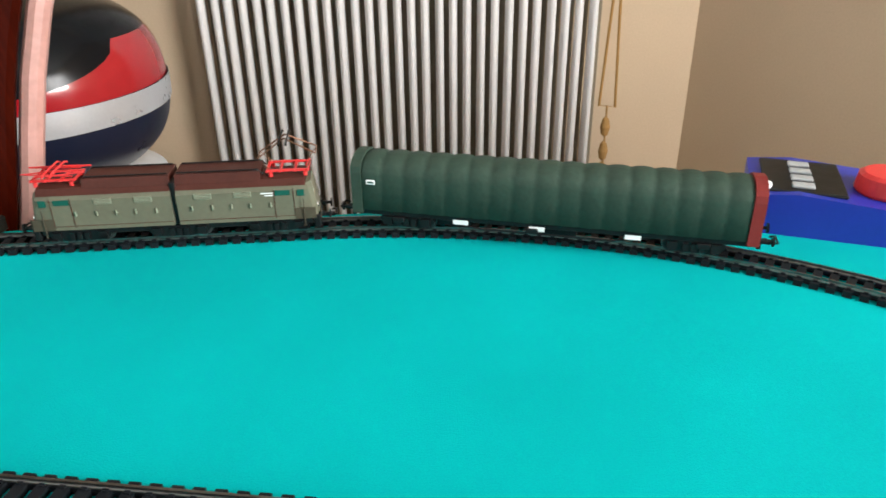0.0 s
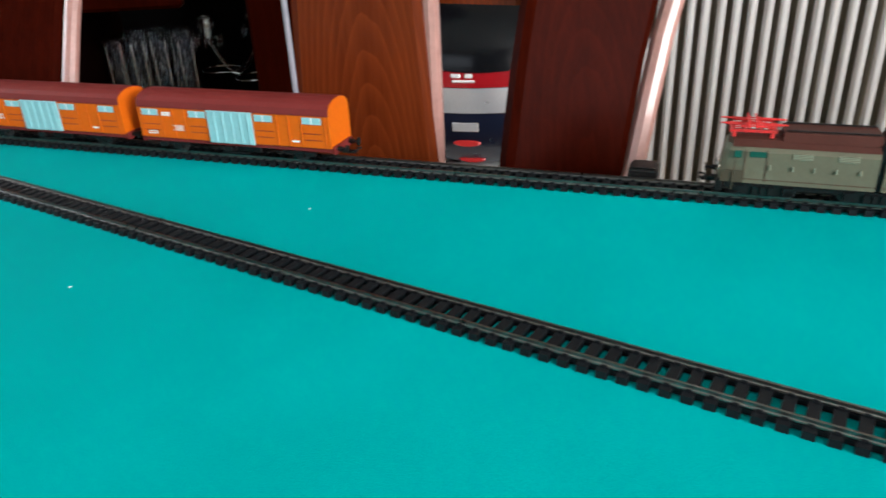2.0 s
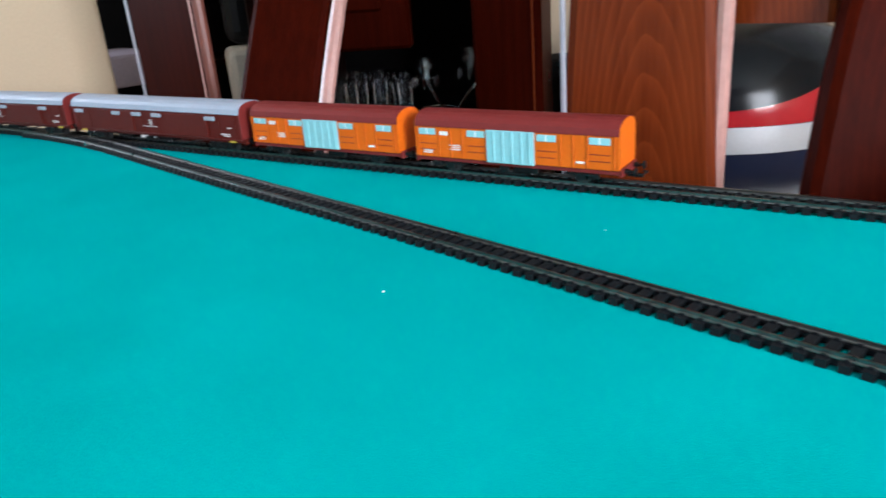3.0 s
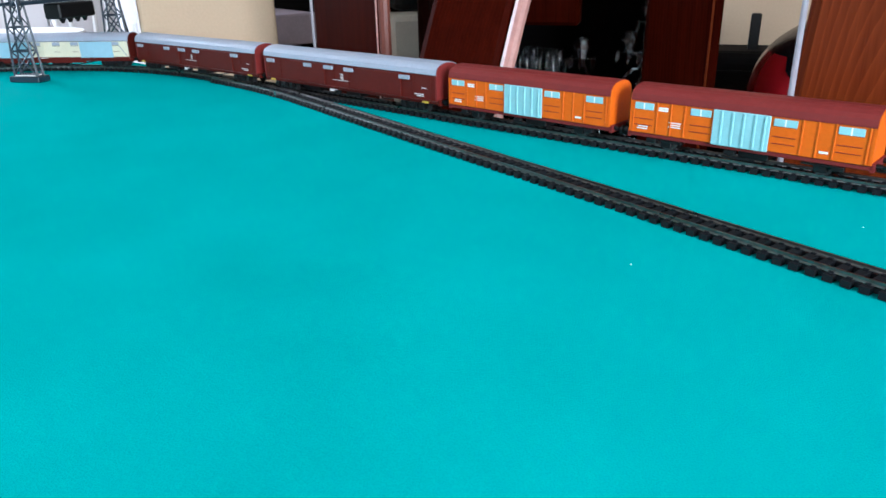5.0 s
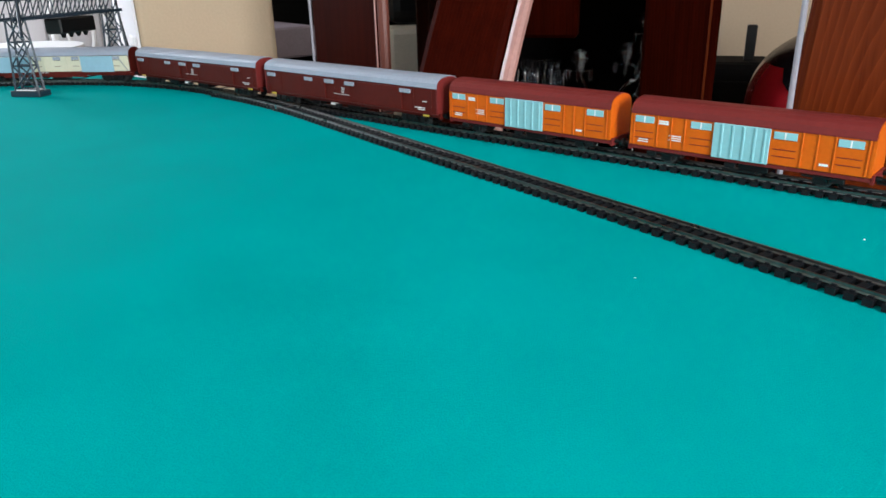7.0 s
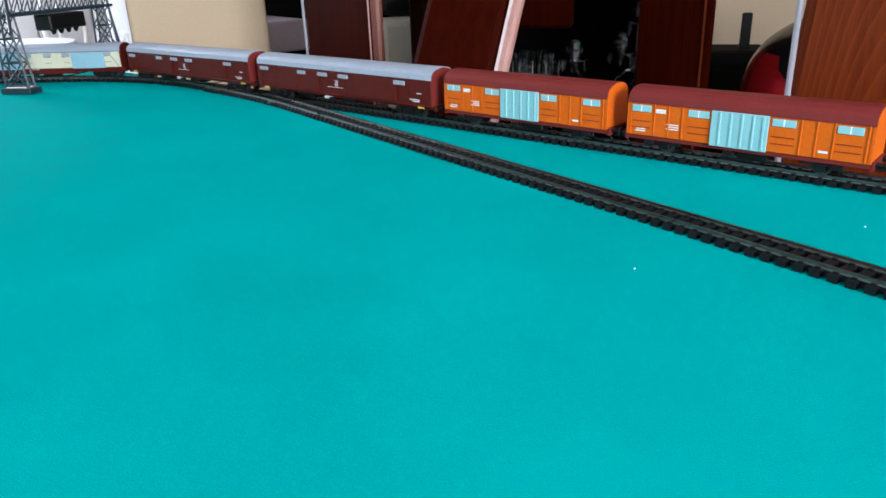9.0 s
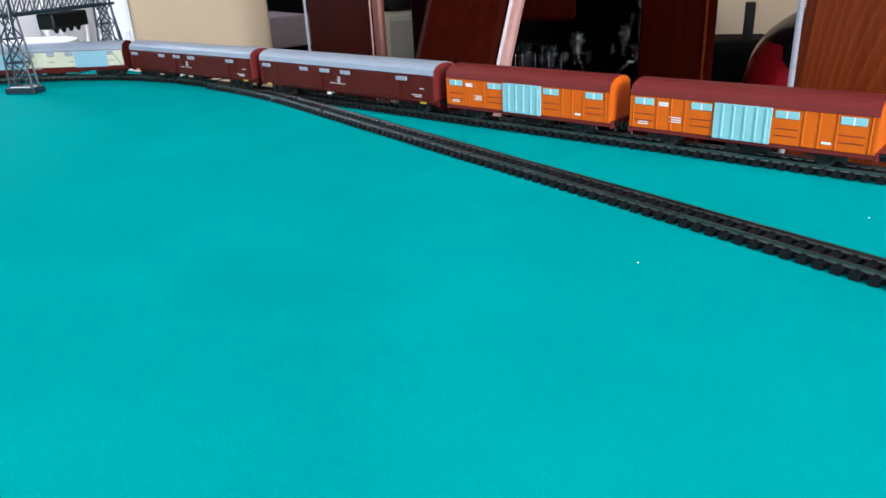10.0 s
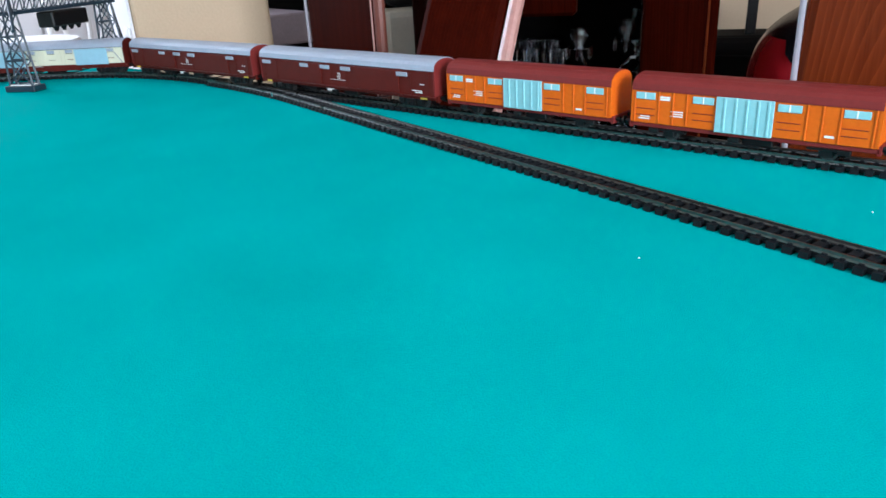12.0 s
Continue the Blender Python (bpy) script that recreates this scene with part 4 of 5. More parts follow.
part("tail", tube([(0, 0, -0.34), (0.004, 0, -0.60)], 0.003, 6), M_STRAP, cord)

# ---- appliance on its white stand ----
AX, AY, AR = 1.045, 1.155, 0.281
app = thing("barrel_appliance", Matrix.Translation((AX, AY, 0.119)) @ Matrix.Rotation(radians(205), 4, "Z") @ Matrix.Scale(0.915, 4), "rounded glossy black and red appliance with a silver band", "appliance")


def shell(z0, z1, n=10):
    """Part of the rounded outline between two heights."""
    zc, hh = -0.262, 0.195
    out = []
    for i in range(n + 1):
        z = z0 + (z1 - z0) * i / n
        k = min(1.0, abs((z - zc) / hh))
        out.append((AR * (1 - k ** 2.6) ** 0.42 + 0.001, z))
    return out


part("lower_shell", lathe([(0, -0.452)] + shell(-0.452, -0.296), 48), M_NAVY, app, "dark blue lower shell", True)
band = part("band", lathe([(r + 0.004, z) for r, z in shell(-0.296, -0.248, 4)], 48), M_BAND, app, "brushed silver band", True)
part("red_shell", lathe(shell(-0.248, -0.150), 48), M_GLOSSR, app, "glossy red collar", True)
part("lid", lathe(shell(-0.150, -0.070) + [(0.03, -0.066), (0, -0.066)], 48), M_GLOSSB, app, "glossy black lid", True)
# black visor that dips over the red collar at the front
bm = bmesh.new()
rows = []
for i in range(25):
    a = radians(-52 + 104 * i / 24)
    dip = -0.150 - 0.070 * (math.cos(radians(-90 + 180 * i / 24)) ** 0.6 if 0 < i < 24 else 0)
    row = []
    for j in range(7):
        z = -0.148 + (dip + 0.148) * j / 6
        k = min(1.0, abs((z + 0.262) / 0.195))
        r = AR * (1 - k ** 2.6) ** 0.42 + 0.005
        row.append(bm.verts.new((r * math.cos(a), r * math.sin(a), z)))
    rows.append(row)
for p, q in zip(rows, rows[1:]):
    for j in range(6):
        bm.faces.new((p[j], q[j], q[j + 1], p[j + 1]))
part("visor", bm, M_GLOSSB, app, "glossy black visor", True)
for a0, z, w, h, m, nm in ((-9, -0.226, 0.020, 0.008, M_WHITE, "emblem"), (-4, -0.226, 0.016, 0.008, M_WHITE, "emblem"), (-6, -0.236, 0.044, 0.005, M_WHITE, "emblem"), (-6, -0.325, 0.052, 0.018, M_BAND, "display"), (-6, -0.362, 0.056, 0.014, M_RED, "button"), (-6, -0.412, 0.056, 0.014, M_RED, "button")):
    k = min(1.0, abs((z + 0.262) / 0.195))
    r = AR * (1 - k ** 2.6) ** 0.42
    ob = part(nm, lathe([(0, 0.006), (0.8, 0.006), (1.0, 0.003), (1.0, -0.006), (0, -0.006)], 20, w / 2, h / 2) if nm == "button" else box(-w / 2, w / 2, -h / 2, h / 2, -0.006, 0.004, 0.002), m, app)
    ob.matrix_local = Matrix.Rotation(radians(a0), 4, "Z") @ Matrix.Translation((r, 0, z)) @ Matrix.Rotation(radians(90), 4, "Z") @ Matrix.Rotation(radians(90), 4, "X")
stand = thing("round_stand", Matrix.Translation((AX, AY, 0)), "white rounded stand carrying the appliance", "stand")
part("top", lathe([(0, -0.295), (0.185, -0.295), (0.228, -0.306), (0.242, -0.345), (0.235, -0.405), (0.20, -0.45), (0, -0.45)], 48), M_WHITE, stand, smooth=True)
part("column", lathe([(0, -0.45), (0.16, -0.45), (0.14, -0.52), (0.18, FLOOR + 0.02), (0.2, FLOOR), (0, FLOOR)], 40), M_WHITE, stand, smooth=True)
hd = part("handle", tube([(AX - 0.19 + 0.05 * math.cos(i * math.pi / 10), AY - 0.225, -0.42 + 0.05 * math.sin(i * math.pi / 10)) for i in range(11)], 0.005, 8), M_SILVER, stand, "bent chrome handle")
hd.matrix_parent_inverse = stand.matrix_world.inverted()
hd.matrix_basis = Matrix.Translation((0.12, -0.02, 0.0))

# ---- chairs ----


def board(p, q, z0, z1, thick, lean=0.0, taper=0.0, curve=0.0, sides=((0, 0), (0, 0))):
    """An upright board between plan points p and q (at the height 0.08), leaning outward by lean (metres per metre), rounded edges.
    sides: how each of its two edges drifts along the board with height, as slope and bend."""
    p, q = Vector((*p, 0)), Vector((*q, 0))
    along = (q - p).normalized()
    out = Vector((along.y, -along.x, 0))
    if out.dot(NRM) < 0:
        out = -out
    bm = bmesh.new()
    n, rings = 16, []
    r = thick * 0.45
    for i in range(n + 1):
        z = z0 + (z1 - z0) * i / n
        sh = NRM * (lean * (z - 0.08) + curve * (z - 0.08) ** 2)
        k = taper * (0.08 - z)
        d = z - 0.08
        a, b = (e + along * (f * k + m[0] * d + m[1] * max(d, -0.08) ** 2) + sh for e, f, m in ((p, -1, sides[0]), (q, 1, sides[1])))
        ring = []
        for c, e in ((a, 0), (b, 1)):
            s = -1 if e == 0 else 1
            for ang in ((-90, -45, 0, 45, 90) if e else (90, 135, 180, 225, 270)):
                t = radians(ang)
                ring.append(c + along * (s * -r + r * math.cos(t)) + out * (thick / 2 + (thick / 2) * math.sin(t)) + Vector((0, 0, z)))
        rings.append([bm.verts.new(v) for v in ring])
    m = len(rings[0])
    for x, y in zip(rings, rings[1:]):
        for k in range(m):
            bm.faces.new((x[k], x[(k + 1) % m], y[(k + 1) % m], y[k]))
    bm.faces.new(rings[0])
    bm.faces.new(rings[-1])
    return bm


def edge_strip(p, z0, z1, lean, curve, r=0.008, shift=(0, 0), along=Vector((0, 0, 0)), side=(0, 0)):
    pts = []
    for i in range(15):
        z = z0 + (z1 - z0) * i / 14
        c = Vector((*p, z)) + NRM * (lean * (z - 0.08) + curve * (z - 0.08) ** 2) + Vector((*shift, 0)) + along * (side[0] * (z - 0.08) + side[1] * max(z - 0.08, -0.08) ** 2)
        pts.append(c)
    return add_tube(bmesh.new(), pts, r, 10, ref=Vector((1, 0, 0)))


def chair(a, b, c, d, lean_b, label, panel=True, first=None, round_b=0.0075, taper_a=0.06, sides=((0, 0), (0, 0))):
    """A chair with two broad back boards: a to b stands upright, c to d leans back."""
    mid = (Vector((*a, 0)) + Vector((*d, 0))) / 2
    base = mid + NRM * 0.02
    t = thing("dining_chair", Matrix.Translation((base.x, base.y, FLOOR)), label, "chair", "chairs along the table")
    inv = t.matrix_world.inverted()
    # by default the upright board takes the wood coloured as lit
    obs = [part("back_board", board(a, b, -0.36, 0.32, 0.022, 0.0, taper_a), first or M_CHAIRLIT, t, "upright wooden back board"),
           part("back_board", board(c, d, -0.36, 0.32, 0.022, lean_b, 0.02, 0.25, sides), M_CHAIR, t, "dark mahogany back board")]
    # strips along the board edges, coloured paler where window light catches them
    obs.append(part("lit_edge", edge_strip(d, -0.36, 0.32, lean_b, 0.25, 0.0095, NRM.xy * 0.008 + (Vector(d) - Vector(c)).normalized() * 0.007, (Vector((*d, 0)) - Vector((*c, 0))).normalized(), sides[1]), M_EDGE, t, "pale edge coloured as lit"))
    obs.append(part("lit_edge", edge_strip(b, -0.36, 0.32, 0.0, 0.0, round_b, NRM.xy * 0.011), M_EDGE if taper_a else M_SIDE, t, "rounded edge coloured as lit"))
    if not taper_a:
        obs.append(part("lit_edge_line", edge_strip(b, -0.36, 0.32, 0.0, 0.0, 0.0013, DIR.xy * 0.006), M_EDGE, t, "thin peach line of lit edge"))
    obs.append(part("lit_edge_line", edge_strip(a, -0.36, 0.32, 0.0, 0.0, 0.0024, -NRM.xy * 0.0), M_EDGEW, t, "thin pale line of lit edge"))
    if panel:
        pa, pb = Vector(b).lerp(Vector(c), -0.12), Vector(b).lerp(Vector(c), 0.95)
        sh = NRM.xy * 0.03
        obs.append(part("top_panel", board(pa + sh, pb + sh, 0.106, 0.26, 0.016, lean_b * 0.6), M_CHAIRLIT, t, "small wooden top panel"))
        obs.append(part("dowel", tube([Vector((*b, 0.20)) + NRM * 0.03, Vector((*c, 0.20)) + NRM * 0.045], 0.006, 8), M_CHAIR, t))
    u0, u1 = sorted((DIR.dot(Vector((*a, 0))), DIR.dot(Vector((*d, 0)))))
    v0 = NRM.dot(mid)
    seat = box(v0 - 0.36, v0 + 0.03, u0 + 0.0, u1 - 0.0, -0.345, -0.30, 0.012, seg=2)
    obs.append(part("seat", seat, M_MAROON, t, "padded maroon seat"))
    obs[-1].matrix_basis = TABLE
    for vv in (v0 - 0.33, v0 + 0.0):
        for uu in (u0 + 0.03, u1 - 0.03):
            lg = part("leg", box(vv - 0.018, vv + 0.018, uu - 0.018, uu + 0.018, FLOOR, -0.345, 0.003), M_CHAIR, t)
            lg.matrix_basis = TABLE
            obs.append(lg)
    for o in obs:
        o.matrix_parent_inverse = inv
    return t


chair((0.221, 0.905), (0.258, 0.784), (0.262, 0.702), (0.343, 0.618), 0.30, "dark mahogany dining chair with broad back boards beside the table", sides=((0.07, 0.42), (0.19, 0.72)))
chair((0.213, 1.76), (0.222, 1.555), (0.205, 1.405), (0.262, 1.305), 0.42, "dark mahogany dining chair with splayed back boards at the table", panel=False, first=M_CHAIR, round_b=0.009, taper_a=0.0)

# ---- cabinet with crystal ----
HD, HN = Vector((-0.574, 0.819, 0)), Vector((0.819, 0.574, 0))
HO = Vector((0.744, 1.33, 0))
hutch = thing("display_cabinet", Matrix.Translation((HO.x, HO.y, FLOOR)) @ Matrix.Rotation(math.atan2(HN.y, HN.x), 4, "Z"), "dark wooden display cabinet with an open niche of crystal", "cabinet")
SH, HL = -0.297 - FLOOR, 0.54
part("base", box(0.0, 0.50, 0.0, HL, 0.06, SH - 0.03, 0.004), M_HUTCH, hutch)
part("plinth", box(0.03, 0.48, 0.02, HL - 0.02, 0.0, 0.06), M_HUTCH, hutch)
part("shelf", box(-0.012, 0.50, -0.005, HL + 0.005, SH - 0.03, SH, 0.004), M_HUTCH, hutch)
# the shade deep in the niche is painted on as near-black
part("niche_back", box(0.47, 0.50, 0.12, HL - 0.03, SH, 2.15), M_BLACKSHADE, hutch, "niche back coloured near-black for its shade")
sidep = part("side_post", box(0.0, 0.50, 0.0, 0.122, SH, 2.15, 0.005), M_CHAIR, hutch, "dark red wooden side")
part("moulding", box(-0.003, 0.0, 0.014, 0.018, SH, 2.15, 0.001), M_CHAIRLIT, sidep, "thin reddish moulding")
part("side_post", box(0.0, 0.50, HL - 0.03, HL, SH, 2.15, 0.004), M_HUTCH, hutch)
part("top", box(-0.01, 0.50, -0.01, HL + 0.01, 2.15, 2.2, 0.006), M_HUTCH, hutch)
dr = part("upper_door", box(0.03, 0.06, 0.24, HL - 0.03, 0.79, 2.14, 0.006), M_CHAIR, hutch, "dark panelled upper door")
part("door_panel", box(0.022, 0.03, 0.29, HL - 0.08, 0.86, 2.06, 0.004), M_CHAIR, dr)
part("knob", lathe([(0, 0), (0.007, 0), (0.011, 0.01), (0.006, 0.018), (0, 0.02)], 12), M_SILVER, dr).matrix_local = Matrix.Translation((0.03, 0.262, 1.2)) @ Matrix.Rotation(radians(-90), 4, "Y")
for y0, y1 in ((0.02, 0.265), (0.275, 0.52)):
    d2 = part("lower_door", box(-0.014, 0.0, y0, y1, 0.09, SH - 0.06, 0.004), M_HUTCH, hutch)
    part("door_panel", box(-0.020, -0.014, y0 + 0.05, y1 - 0.05, 0.15, SH - 0.12, 0.003), M_HUTCH, d2)


def on_shelf(along, depth):
    p = HO + HD * along + HN * depth
    return Matrix.Translation((p.x, p.y, -0.297)) @ Matrix.Rotation(math.atan2(HN.y, HN.x), 4, "Z")


def tumbler(along, depth, h, r, flare=1.25):
    t = thing("crystal_vase", on_shelf(along, depth), "tall clear crystal glass on the dark shelf", "glass", "crystal on the shelf")
    prof = [(0, 0), (r * 0.95, 0), (r, 0.004), (r * (1 + (flare - 1) * 0.5), h * 0.5), (r * flare, h), (r * flare - 0.004, h), (r * (1 + (flare - 1) * 0.5) - 0.004, h * 0.5), (r - 0.005, 0.02), (0, 0.016)]
    part("bowl", lathe(prof, 14), M_GLASS, t)
    # thin bright bars along the flutes make the glass's highlight streaks
    for k in range(5):
        a = k * math.tau / 5 + along * 40
        rr = r * 1.0
        part("flute_glint", tube([(rr * 1.0 * math.cos(a), rr * math.sin(a), h * 0.08), (rr * (1 + (flare - 1) * 0.5) * math.cos(a), rr * (1 + (flare - 1) * 0.5) * math.sin(a), h * 0.5), (rr * flare * math.cos(a), rr * flare * math.sin(a), h * 0.98)], 0.0014, 5), M_CRYSTAL, t)
    ring = part("cut_ring", lathe([(r * 1.01, h * 0.12), (r * 1.06, h * 0.16), (r * 1.03, h * 0.20)], 14), M_GLASS, t)
    return t


def decanter(along, depth, h):
    t = thing("crystal_decanter", on_shelf(along, depth), "cut crystal decanter with narrow neck on the shelf", "decanter", "crystal on the shelf")
    prof = [(0, 0), (0.042, 0), (0.034, 0.03), (0.050, 0.075), (0.052, 0.10), (0.030, 0.15), (0.018, 0.17), (0.022, h - 0.03), (0.042, h), (0.037, h), (0.017, h - 0.03), (0.013, 0.17), (0.045, 0.10), (0.028, 0.03), (0, 0.02)]
    part("bottle", lathe([(r, z * h / 0.25 if z < 0.2 else z) for r, z in prof], 12), M_GLASS, t)
    # bright bars and a rim ring added as the decanter's highlights
    for k in range(7):
        a = k * math.tau / 7
        part("facet_glint", tube([(0.036 * math.cos(a), 0.036 * math.sin(a), h * 0.14), (0.052 * math.cos(a + 0.2), 0.052 * math.sin(a + 0.2), h * 0.36), (0.033 * math.cos(a + 0.4), 0.033 * math.sin(a + 0.4), h * 0.58)], 0.0016, 5), M_CRYSTAL, t)
    part("rim", tube([(0.040 * math.cos(k * math.tau / 14), 0.040 * math.sin(k * math.tau / 14), h) for k in range(14)], 0.0018, 5, True), M_CRYSTAL, t)
    return t


def candelabrum(along, depth, h):
    t = thing("candelabrum", on_shelf(along, depth), "branched crystal candelabrum with hanging drops on the shelf", "candelabrum", "crystal on the shelf")
    part("stem", lathe([(0, 0), (0.050, 0), (0.044, 0.012), (0.016, 0.03), (0.012, 0.06), (0.026, 0.08), (0.010, 0.10), (0.022, 0.13), (0.010, 0.15), (0.024, h * 0.6), (0.011, h * 0.66), (0.020, h * 0.72), (0.009, h * 0.78), (0.012, h), (0, h)], 10), M_CRYSTAL, t)
    arms = ((0.0, 0.137, 0.228), (0.03, 0.040, 0.240), (-0.03, -0.010, 0.242), (0.0, -0.110, 0.228))
    for ex, ey, ez in arms:
        pts = []
        for i in range(11):
            f = i / 10
            pts.append((ex * f, ey * f, 0.20 + (ez - 0.20) * f * f + (0.030 * math.sin(math.pi * f * 1.0) if abs(ey) < 0.1 else -0.045 * math.sin(math.pi * f) ** 2 + 0.03 * math.sin(math.tau * f))))
        part("branch", tube(pts, 0.0042, 6), M_CRYSTAL, t)
    for x, y, z in arms + ((0, 0, h),):
        cup = part("cup", lathe([(0, 0), (0.010, 0.002), (0.030, 0.010), (0.032, 0.014), (0.012, 0.018), (0.013, 0.030), (0.022, 0.045), (0.024, 0.060), (0.017, 0.072), (0.021, 0.080), (0.016, 0.082), (0, 0.06)], 10), M_CRYSTAL, t)
        cup.location = (x, y, z)
        cup.scale = (0.85, 0.85, 0.6)
        for k in range(6):
            a = k * math.tau / 6
            drip = part("crystal_drop", lathe([(0, -0.026), (0.0045, -0.018), (0.003, 0.0), (0, 0.002)], 6), M_CRYSTAL, t)
            drip.location = (x + 0.028 * math.cos(a), y + 0.028 * math.sin(a), z + 0.009)
    return t


candelabrum(0.136, 0.30, 0.306)
decanter(0.245, 0.26, 0.172)
decanter(0.165, 0.20, 0.165)
for al, dp, h, r in ((0.475, 0.30, 0.238, 0.018), (0.430, 0.28, 0.240, 0.018), (0.385, 0.31, 0.238, 0.018), (0.325, 0.29, 0.236, 0.018), (0.455, 0.38, 0.245, 0.018), (0.405, 0.39, 0.245, 0.018), (0.350, 0.38, 0.245, 0.018)):
    tumbler(al, dp, h, r, 1.35)
for al, dp in ((0.50, 0.20), (0.415, 0.20), (0.36, 0.21), (0.31, 0.20), (0.46, 0.18)):
    tumbler(al, dp, 0.07, 0.022, 1.1)
tb = thing("small_bottle", Matrix.Translation((0.716, 1.228, -0.225)), "small clear glass bottle on a dark pedestal", "bottle")
part("glass_body", lathe([(0, 0), (0.026, 0), (0.028, 0.06), (0.011, 0.09), (0.011, 0.125), (0.008, 0.125), (0.008, 0.09), (0.024, 0.06), (0.023, 0.006), (0, 0.005)], 14), M_GLASS, tb)
ss = thing("pedestal", Matrix.Translation((0.716, 1.228, FLOOR)), "narrow dark wooden pedestal beside the cabinet", "pedestal")
part("top", box(-0.04, 0.04, -0.04, 0.04, 0.515, 0.535, 0.003), M_HUTCH, ss)
part("post", box(-0.025, 0.025, -0.025, 0.025, 0.02, 0.515, 0.003), M_HUTCH, ss)
part("foot", box(-0.05, 0.05, -0.05, 0.05, 0, 0.02, 0.003), M_HUTCH, ss)
spk = thing("loudspeaker", Matrix.Translation((1.43, 1.745, FLOOR)) @ Matrix.Rotation(radians(35), 4, "Z"), "black floor loudspeaker with a thin upright rod", "loudspeaker")
part("case", box(-0.08, 0.12, -0.115, 0.09, 0, 0.665, 0.03, seg=3), M_BLACKSHADE, spk)
part("grille", box(-0.088, -0.08, -0.10, 0.075, 0.05, 0.62, 0.003), M_BLACKSHADE, spk)
part("rod", box(-0.012, 0.012, -0.055, -0.030, 0.66, 0.755, 0.003), M_BLACK, spk)

# ---- behind the chairs ----
cs = thing("armchair", Matrix.Translation((0.616, 1.995, FLOOR)) @ Matrix.Rotation(radians(-24), 4, "Z"), "cream upholstered armchair back with a dark cushion", "armchair")
part("back", box(-0.10, 0.10, -0.05, 0.05, 0.30, 0.795, 0.015, seg=2), M_SEATW, cs)
part("base", box(-0.20, 0.20, -0.05, 0.4, 0.0, 0.38, 0.02, seg=2), M_SEATW, cs)
part("cushion", box(-0.09, 0.09, 0.0, 0.08, 0.796, 0.93, 0.03, seg=3), M_BLACK, cs, "dark cushion")
bc = thing("bookcase", Matrix.Translation((0.80, 3.02, FLOOR)) @ Matrix.Rotation(radians(-20), 4, "Z"), "dark open bookcase against the wall", "bookcase")
# near-black back carries the shade of the gap behind the shelves
part("back_panel", box(-0.45, 0.45, 0.30, 0.33, 0, 2.0), M_BLACKSHADE, bc)
for x in (-0.45, 0.43):
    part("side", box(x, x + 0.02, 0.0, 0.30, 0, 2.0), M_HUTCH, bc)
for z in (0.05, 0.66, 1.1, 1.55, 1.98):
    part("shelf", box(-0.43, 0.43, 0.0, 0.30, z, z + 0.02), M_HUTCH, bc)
mb = part("storage_box", box(0.42, 0.72, 2.76, 3.10, -0.10, -0.008, 0.006), M_MAUVE)
tagged(mb, "mauve cardboard box on the dark bookcase shelf", "box")

# ---- bright room ----
wt_ = thing("white_table", Matrix.Translation((-0.10, 3.25, FLOOR)), "round white table on thin chrome legs in the bright room", "table")
part("tabletop", lathe([(0, 0.685), (0.20, 0.685), (0.225, 0.70), (0.22, 0.715), (0, 0.715)], 40), M_WHITE, wt_, smooth=False)
for k in range(4):
    a = radians(20 + 90 * k)
    part("leg", tube([(0.10 * math.cos(a), 0.10 * math.sin(a), 0.685), (0.20 * math.cos(a), 0.20 * math.sin(a), 0.0)], 0.008, 8), M_SILVER, wt_)
for cx, cy, rz, h in ((-0.35, 3.75, 10, 0.86), (0.16, 3.62, -20, 0.90)):
    c = thing("white_chair", Matrix.Translation((cx, cy, FLOOR)) @ Matrix.Rotation(radians(rz), 4, "Z"), "white chair with an oval open back and chrome legs", "chair", "white chairs")
    part("seat", lathe([(0, 0.43), (0.19, 0.43), (0.205, 0.445), (0.19, 0.46), (0, 0.46)], 28), M_WHITE, c)
    part("back_ring", tube([(0.10 * math.cos(k * math.tau / 20), 0.17, h - 0.16 + 0.16 * math.sin(k * math.tau / 20)) for k in range(20)], 0.012, 8, True), M_WHITE, c)
    part("back_ring", tube([(0.045 * math.cos(k * math.tau / 20), 0.17, h - 0.18 + 0.13 * math.sin(k * math.tau / 20)) for k in range(20)], 0.009, 8, True), M_WHITE, c)
    for x in (-0.08, 0.08):
        part("back_post", tube([(x, 0.165, 0.45), (x * 1.1, 0.17, h - 0.24)], 0.010, 8), M_WHITE, c)
    for x in (-0.14, 0.14):
        for y in (-0.14, 0.14):
            part("leg", tube([(x * 0.8, y * 0.8, 0.43), (x * 1.15, y * 1.15, 0)], 0.009, 8), M_SILVER, c)
# a simple pad stands in for the maroon chair back
um = thing("maroon_chair_back", Matrix.Translation((-0.22, 3.05, -0.03)), "maroon pad on the white table standing in for a chair back", "cushion")
part("pad", box(-0.11, 0.07, 0.10, 0.26, -0.012, 0.055, 0.025, seg=3), M_MAROON, um)
cp = thing("wall_cladding", Matrix.Translation((0, 4.185, 0)), "lilac-white upright panels on the bright room's wall", "panelling", kind="structure")
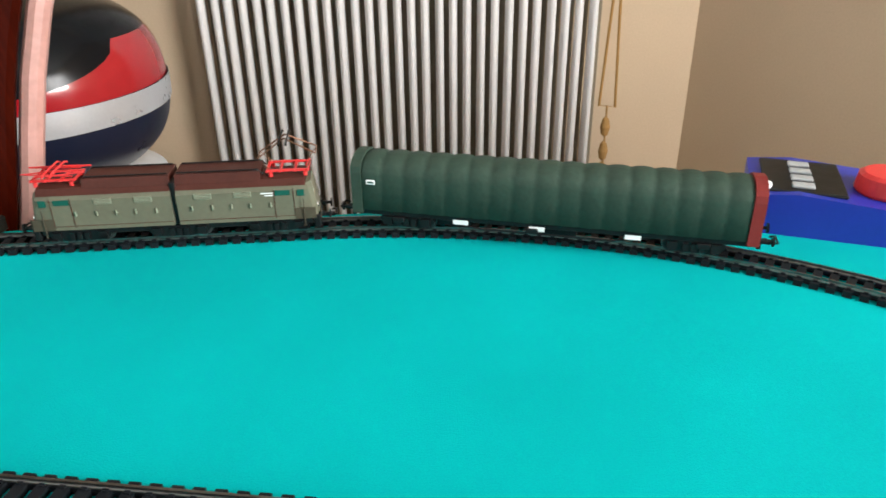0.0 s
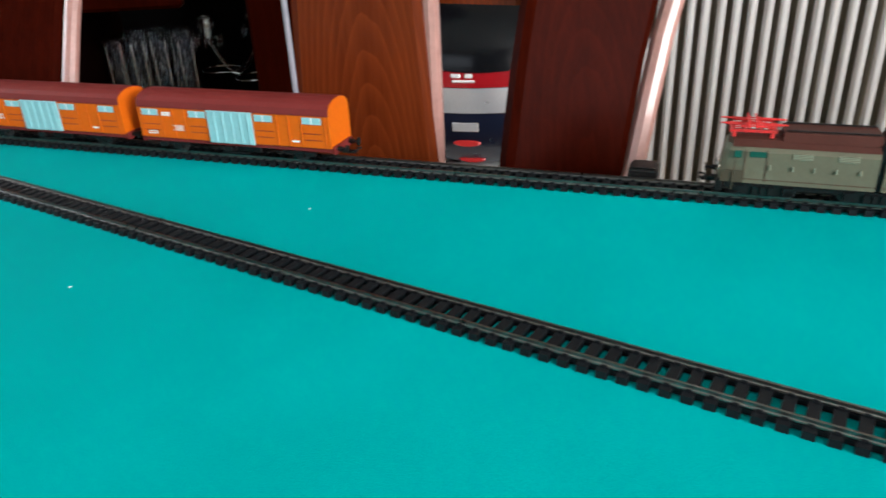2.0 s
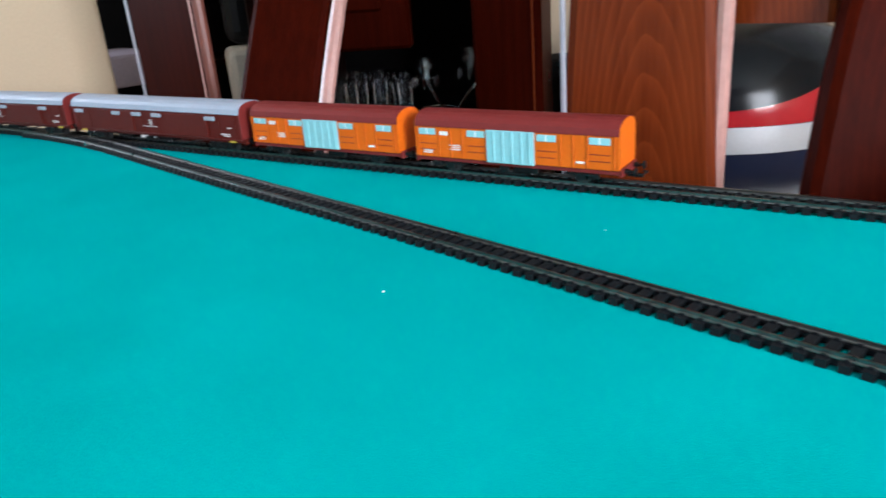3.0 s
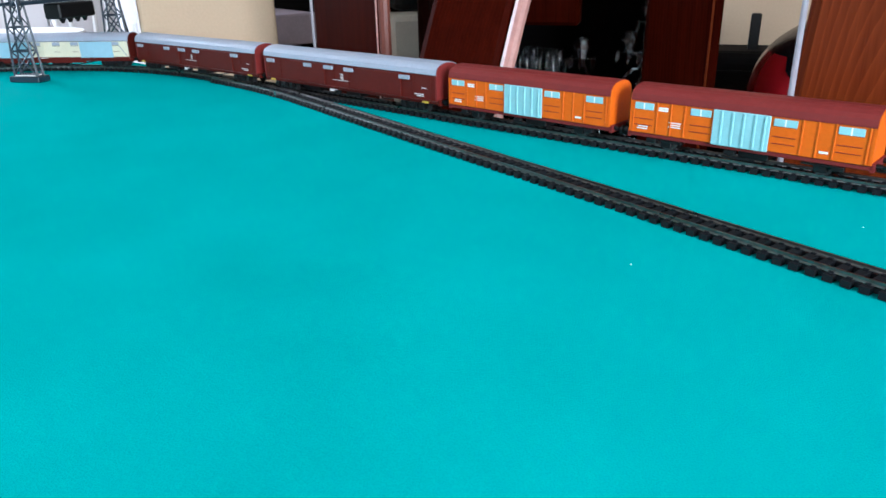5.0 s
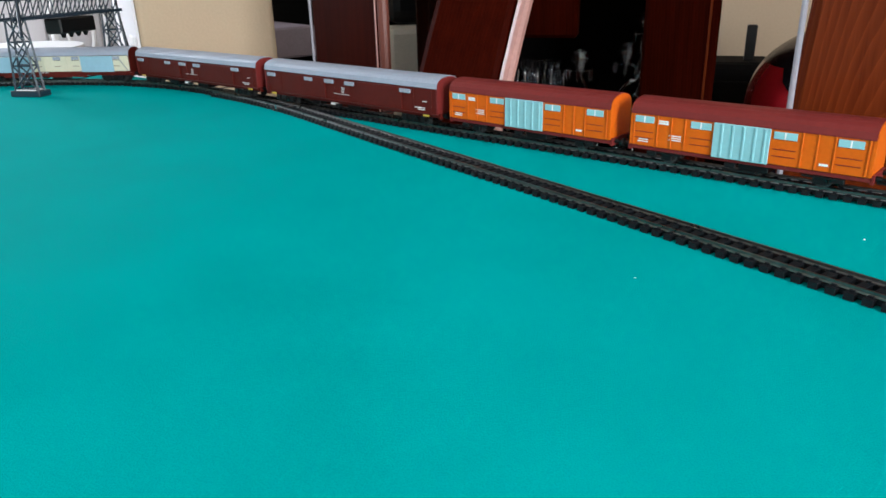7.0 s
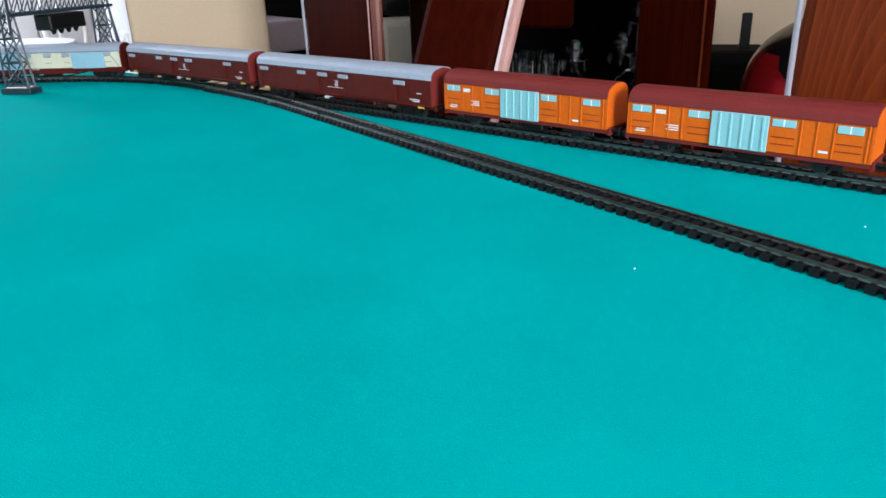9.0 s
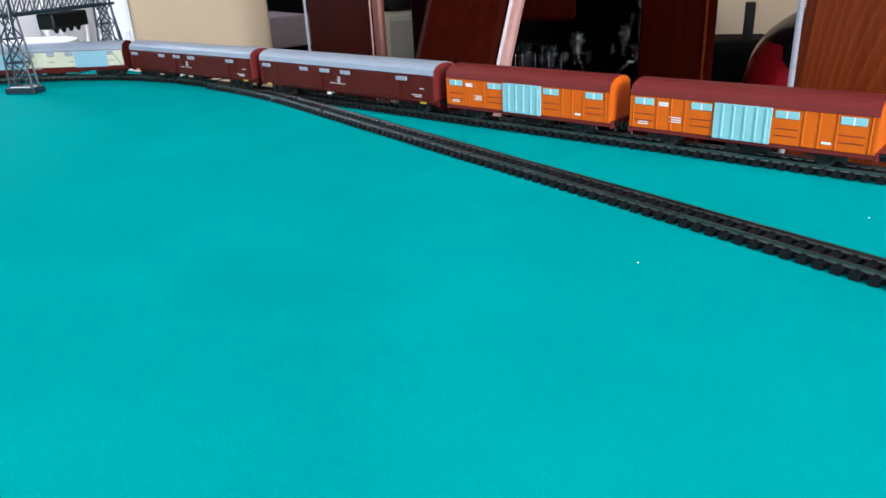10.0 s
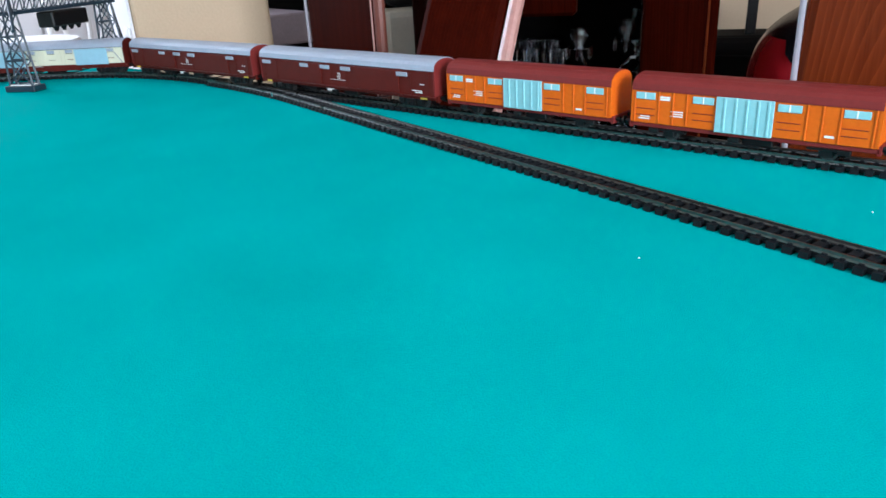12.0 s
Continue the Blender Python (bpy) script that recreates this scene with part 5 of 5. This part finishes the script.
for i in range(12):
    part("panel", box(-1.6 + i * 0.22 + (1.42 if i > 20 else 0), -1.6 + i * 0.22 + 0.212, -0.012, 0.0, FLOOR, 0.19 if i < 5 else CEIL, 0.002), M_WALLW, cp)

# ---- windows out of view ----


def window(name, p, q, z0, z1):
    p, q = Vector((*p, 0)), Vector((*q, 0))
    w = thing(name, Matrix.Translation(p) @ Matrix.Rotation(math.atan2(q.y - p.y, q.x - p.x), 4, "Z"), "white framed window out of view", "window", kind="structure")
    L = (q - p).length
    bm = bmesh.new()
    for a, b, c, d in ((0, L, z0, z0 + 0.05), (0, L, z1 - 0.05, z1), (0, 0.05, z0 + 0.05, z1 - 0.05), (L - 0.05, L, z0 + 0.05, z1 - 0.05), (L / 2 - 0.03, L / 2 + 0.03, z0 + 0.05, z1 - 0.05)):
        add_box(bm, a, b, -0.09, -0.05, c, d)
    part("window_frame", bm, M_WHITE, w)
    part("window_sill", box(-0.03, L + 0.03, -0.12, 0.03, z0 - 0.025, z0 - 0.001, 0.004), M_WHITE, w)


sd = (Vector((-1.3, -2.65)) - Vector(R_CORNER)).normalized()
SOUTH = (Vector((-1.3, -2.65)) - Vector(R_CORNER)).length
# unseen window added around the south lamp
window("added_window_south", Vector(R_CORNER) + sd * (SOUTH - 0.20), Vector(R_CORNER) + sd * (SOUTH - 1.50), 0.2, 1.5)
window("window_2", (-2.5, 1.90), (-2.5, 0.10), 0.25, 1.65)
window("window_3", (-0.35, 4.2), (-1.75, 4.2), 0.2, 1.6)

# ---- sleepers, laid one by one ----
for t, path, s0, s1, picked in SLEEPERS_TO_LAY:
    n = int((s1 - s0) / PITCH)
    rest = bmesh.new()
    for i in range(n):
        s = s0 + (i + 0.5) * PITCH
        p, a = path(s)
        m = Matrix.Translation(p) @ Matrix.Rotation(a + 0.004 * math.sin(i * 5.3), 4, "Z")
        if picked[0] <= s <= picked[1]:
            ob = new("sleeper", SLEEPER_MESH)
            ob.parent = t
            ob.matrix_local = m
        else:
            add_box(rest, -SLEEPER / 2, SLEEPER / 2, -0.0016, 0.0016, 0.0, SLEEPER_TOP - 0.0002, 0.0, m)
    if rest.verts:
        tagged(part("far_sleepers", rest, M_SLEEPER, t), "black sleepers", kind="stuff")
    else:
        rest.free()
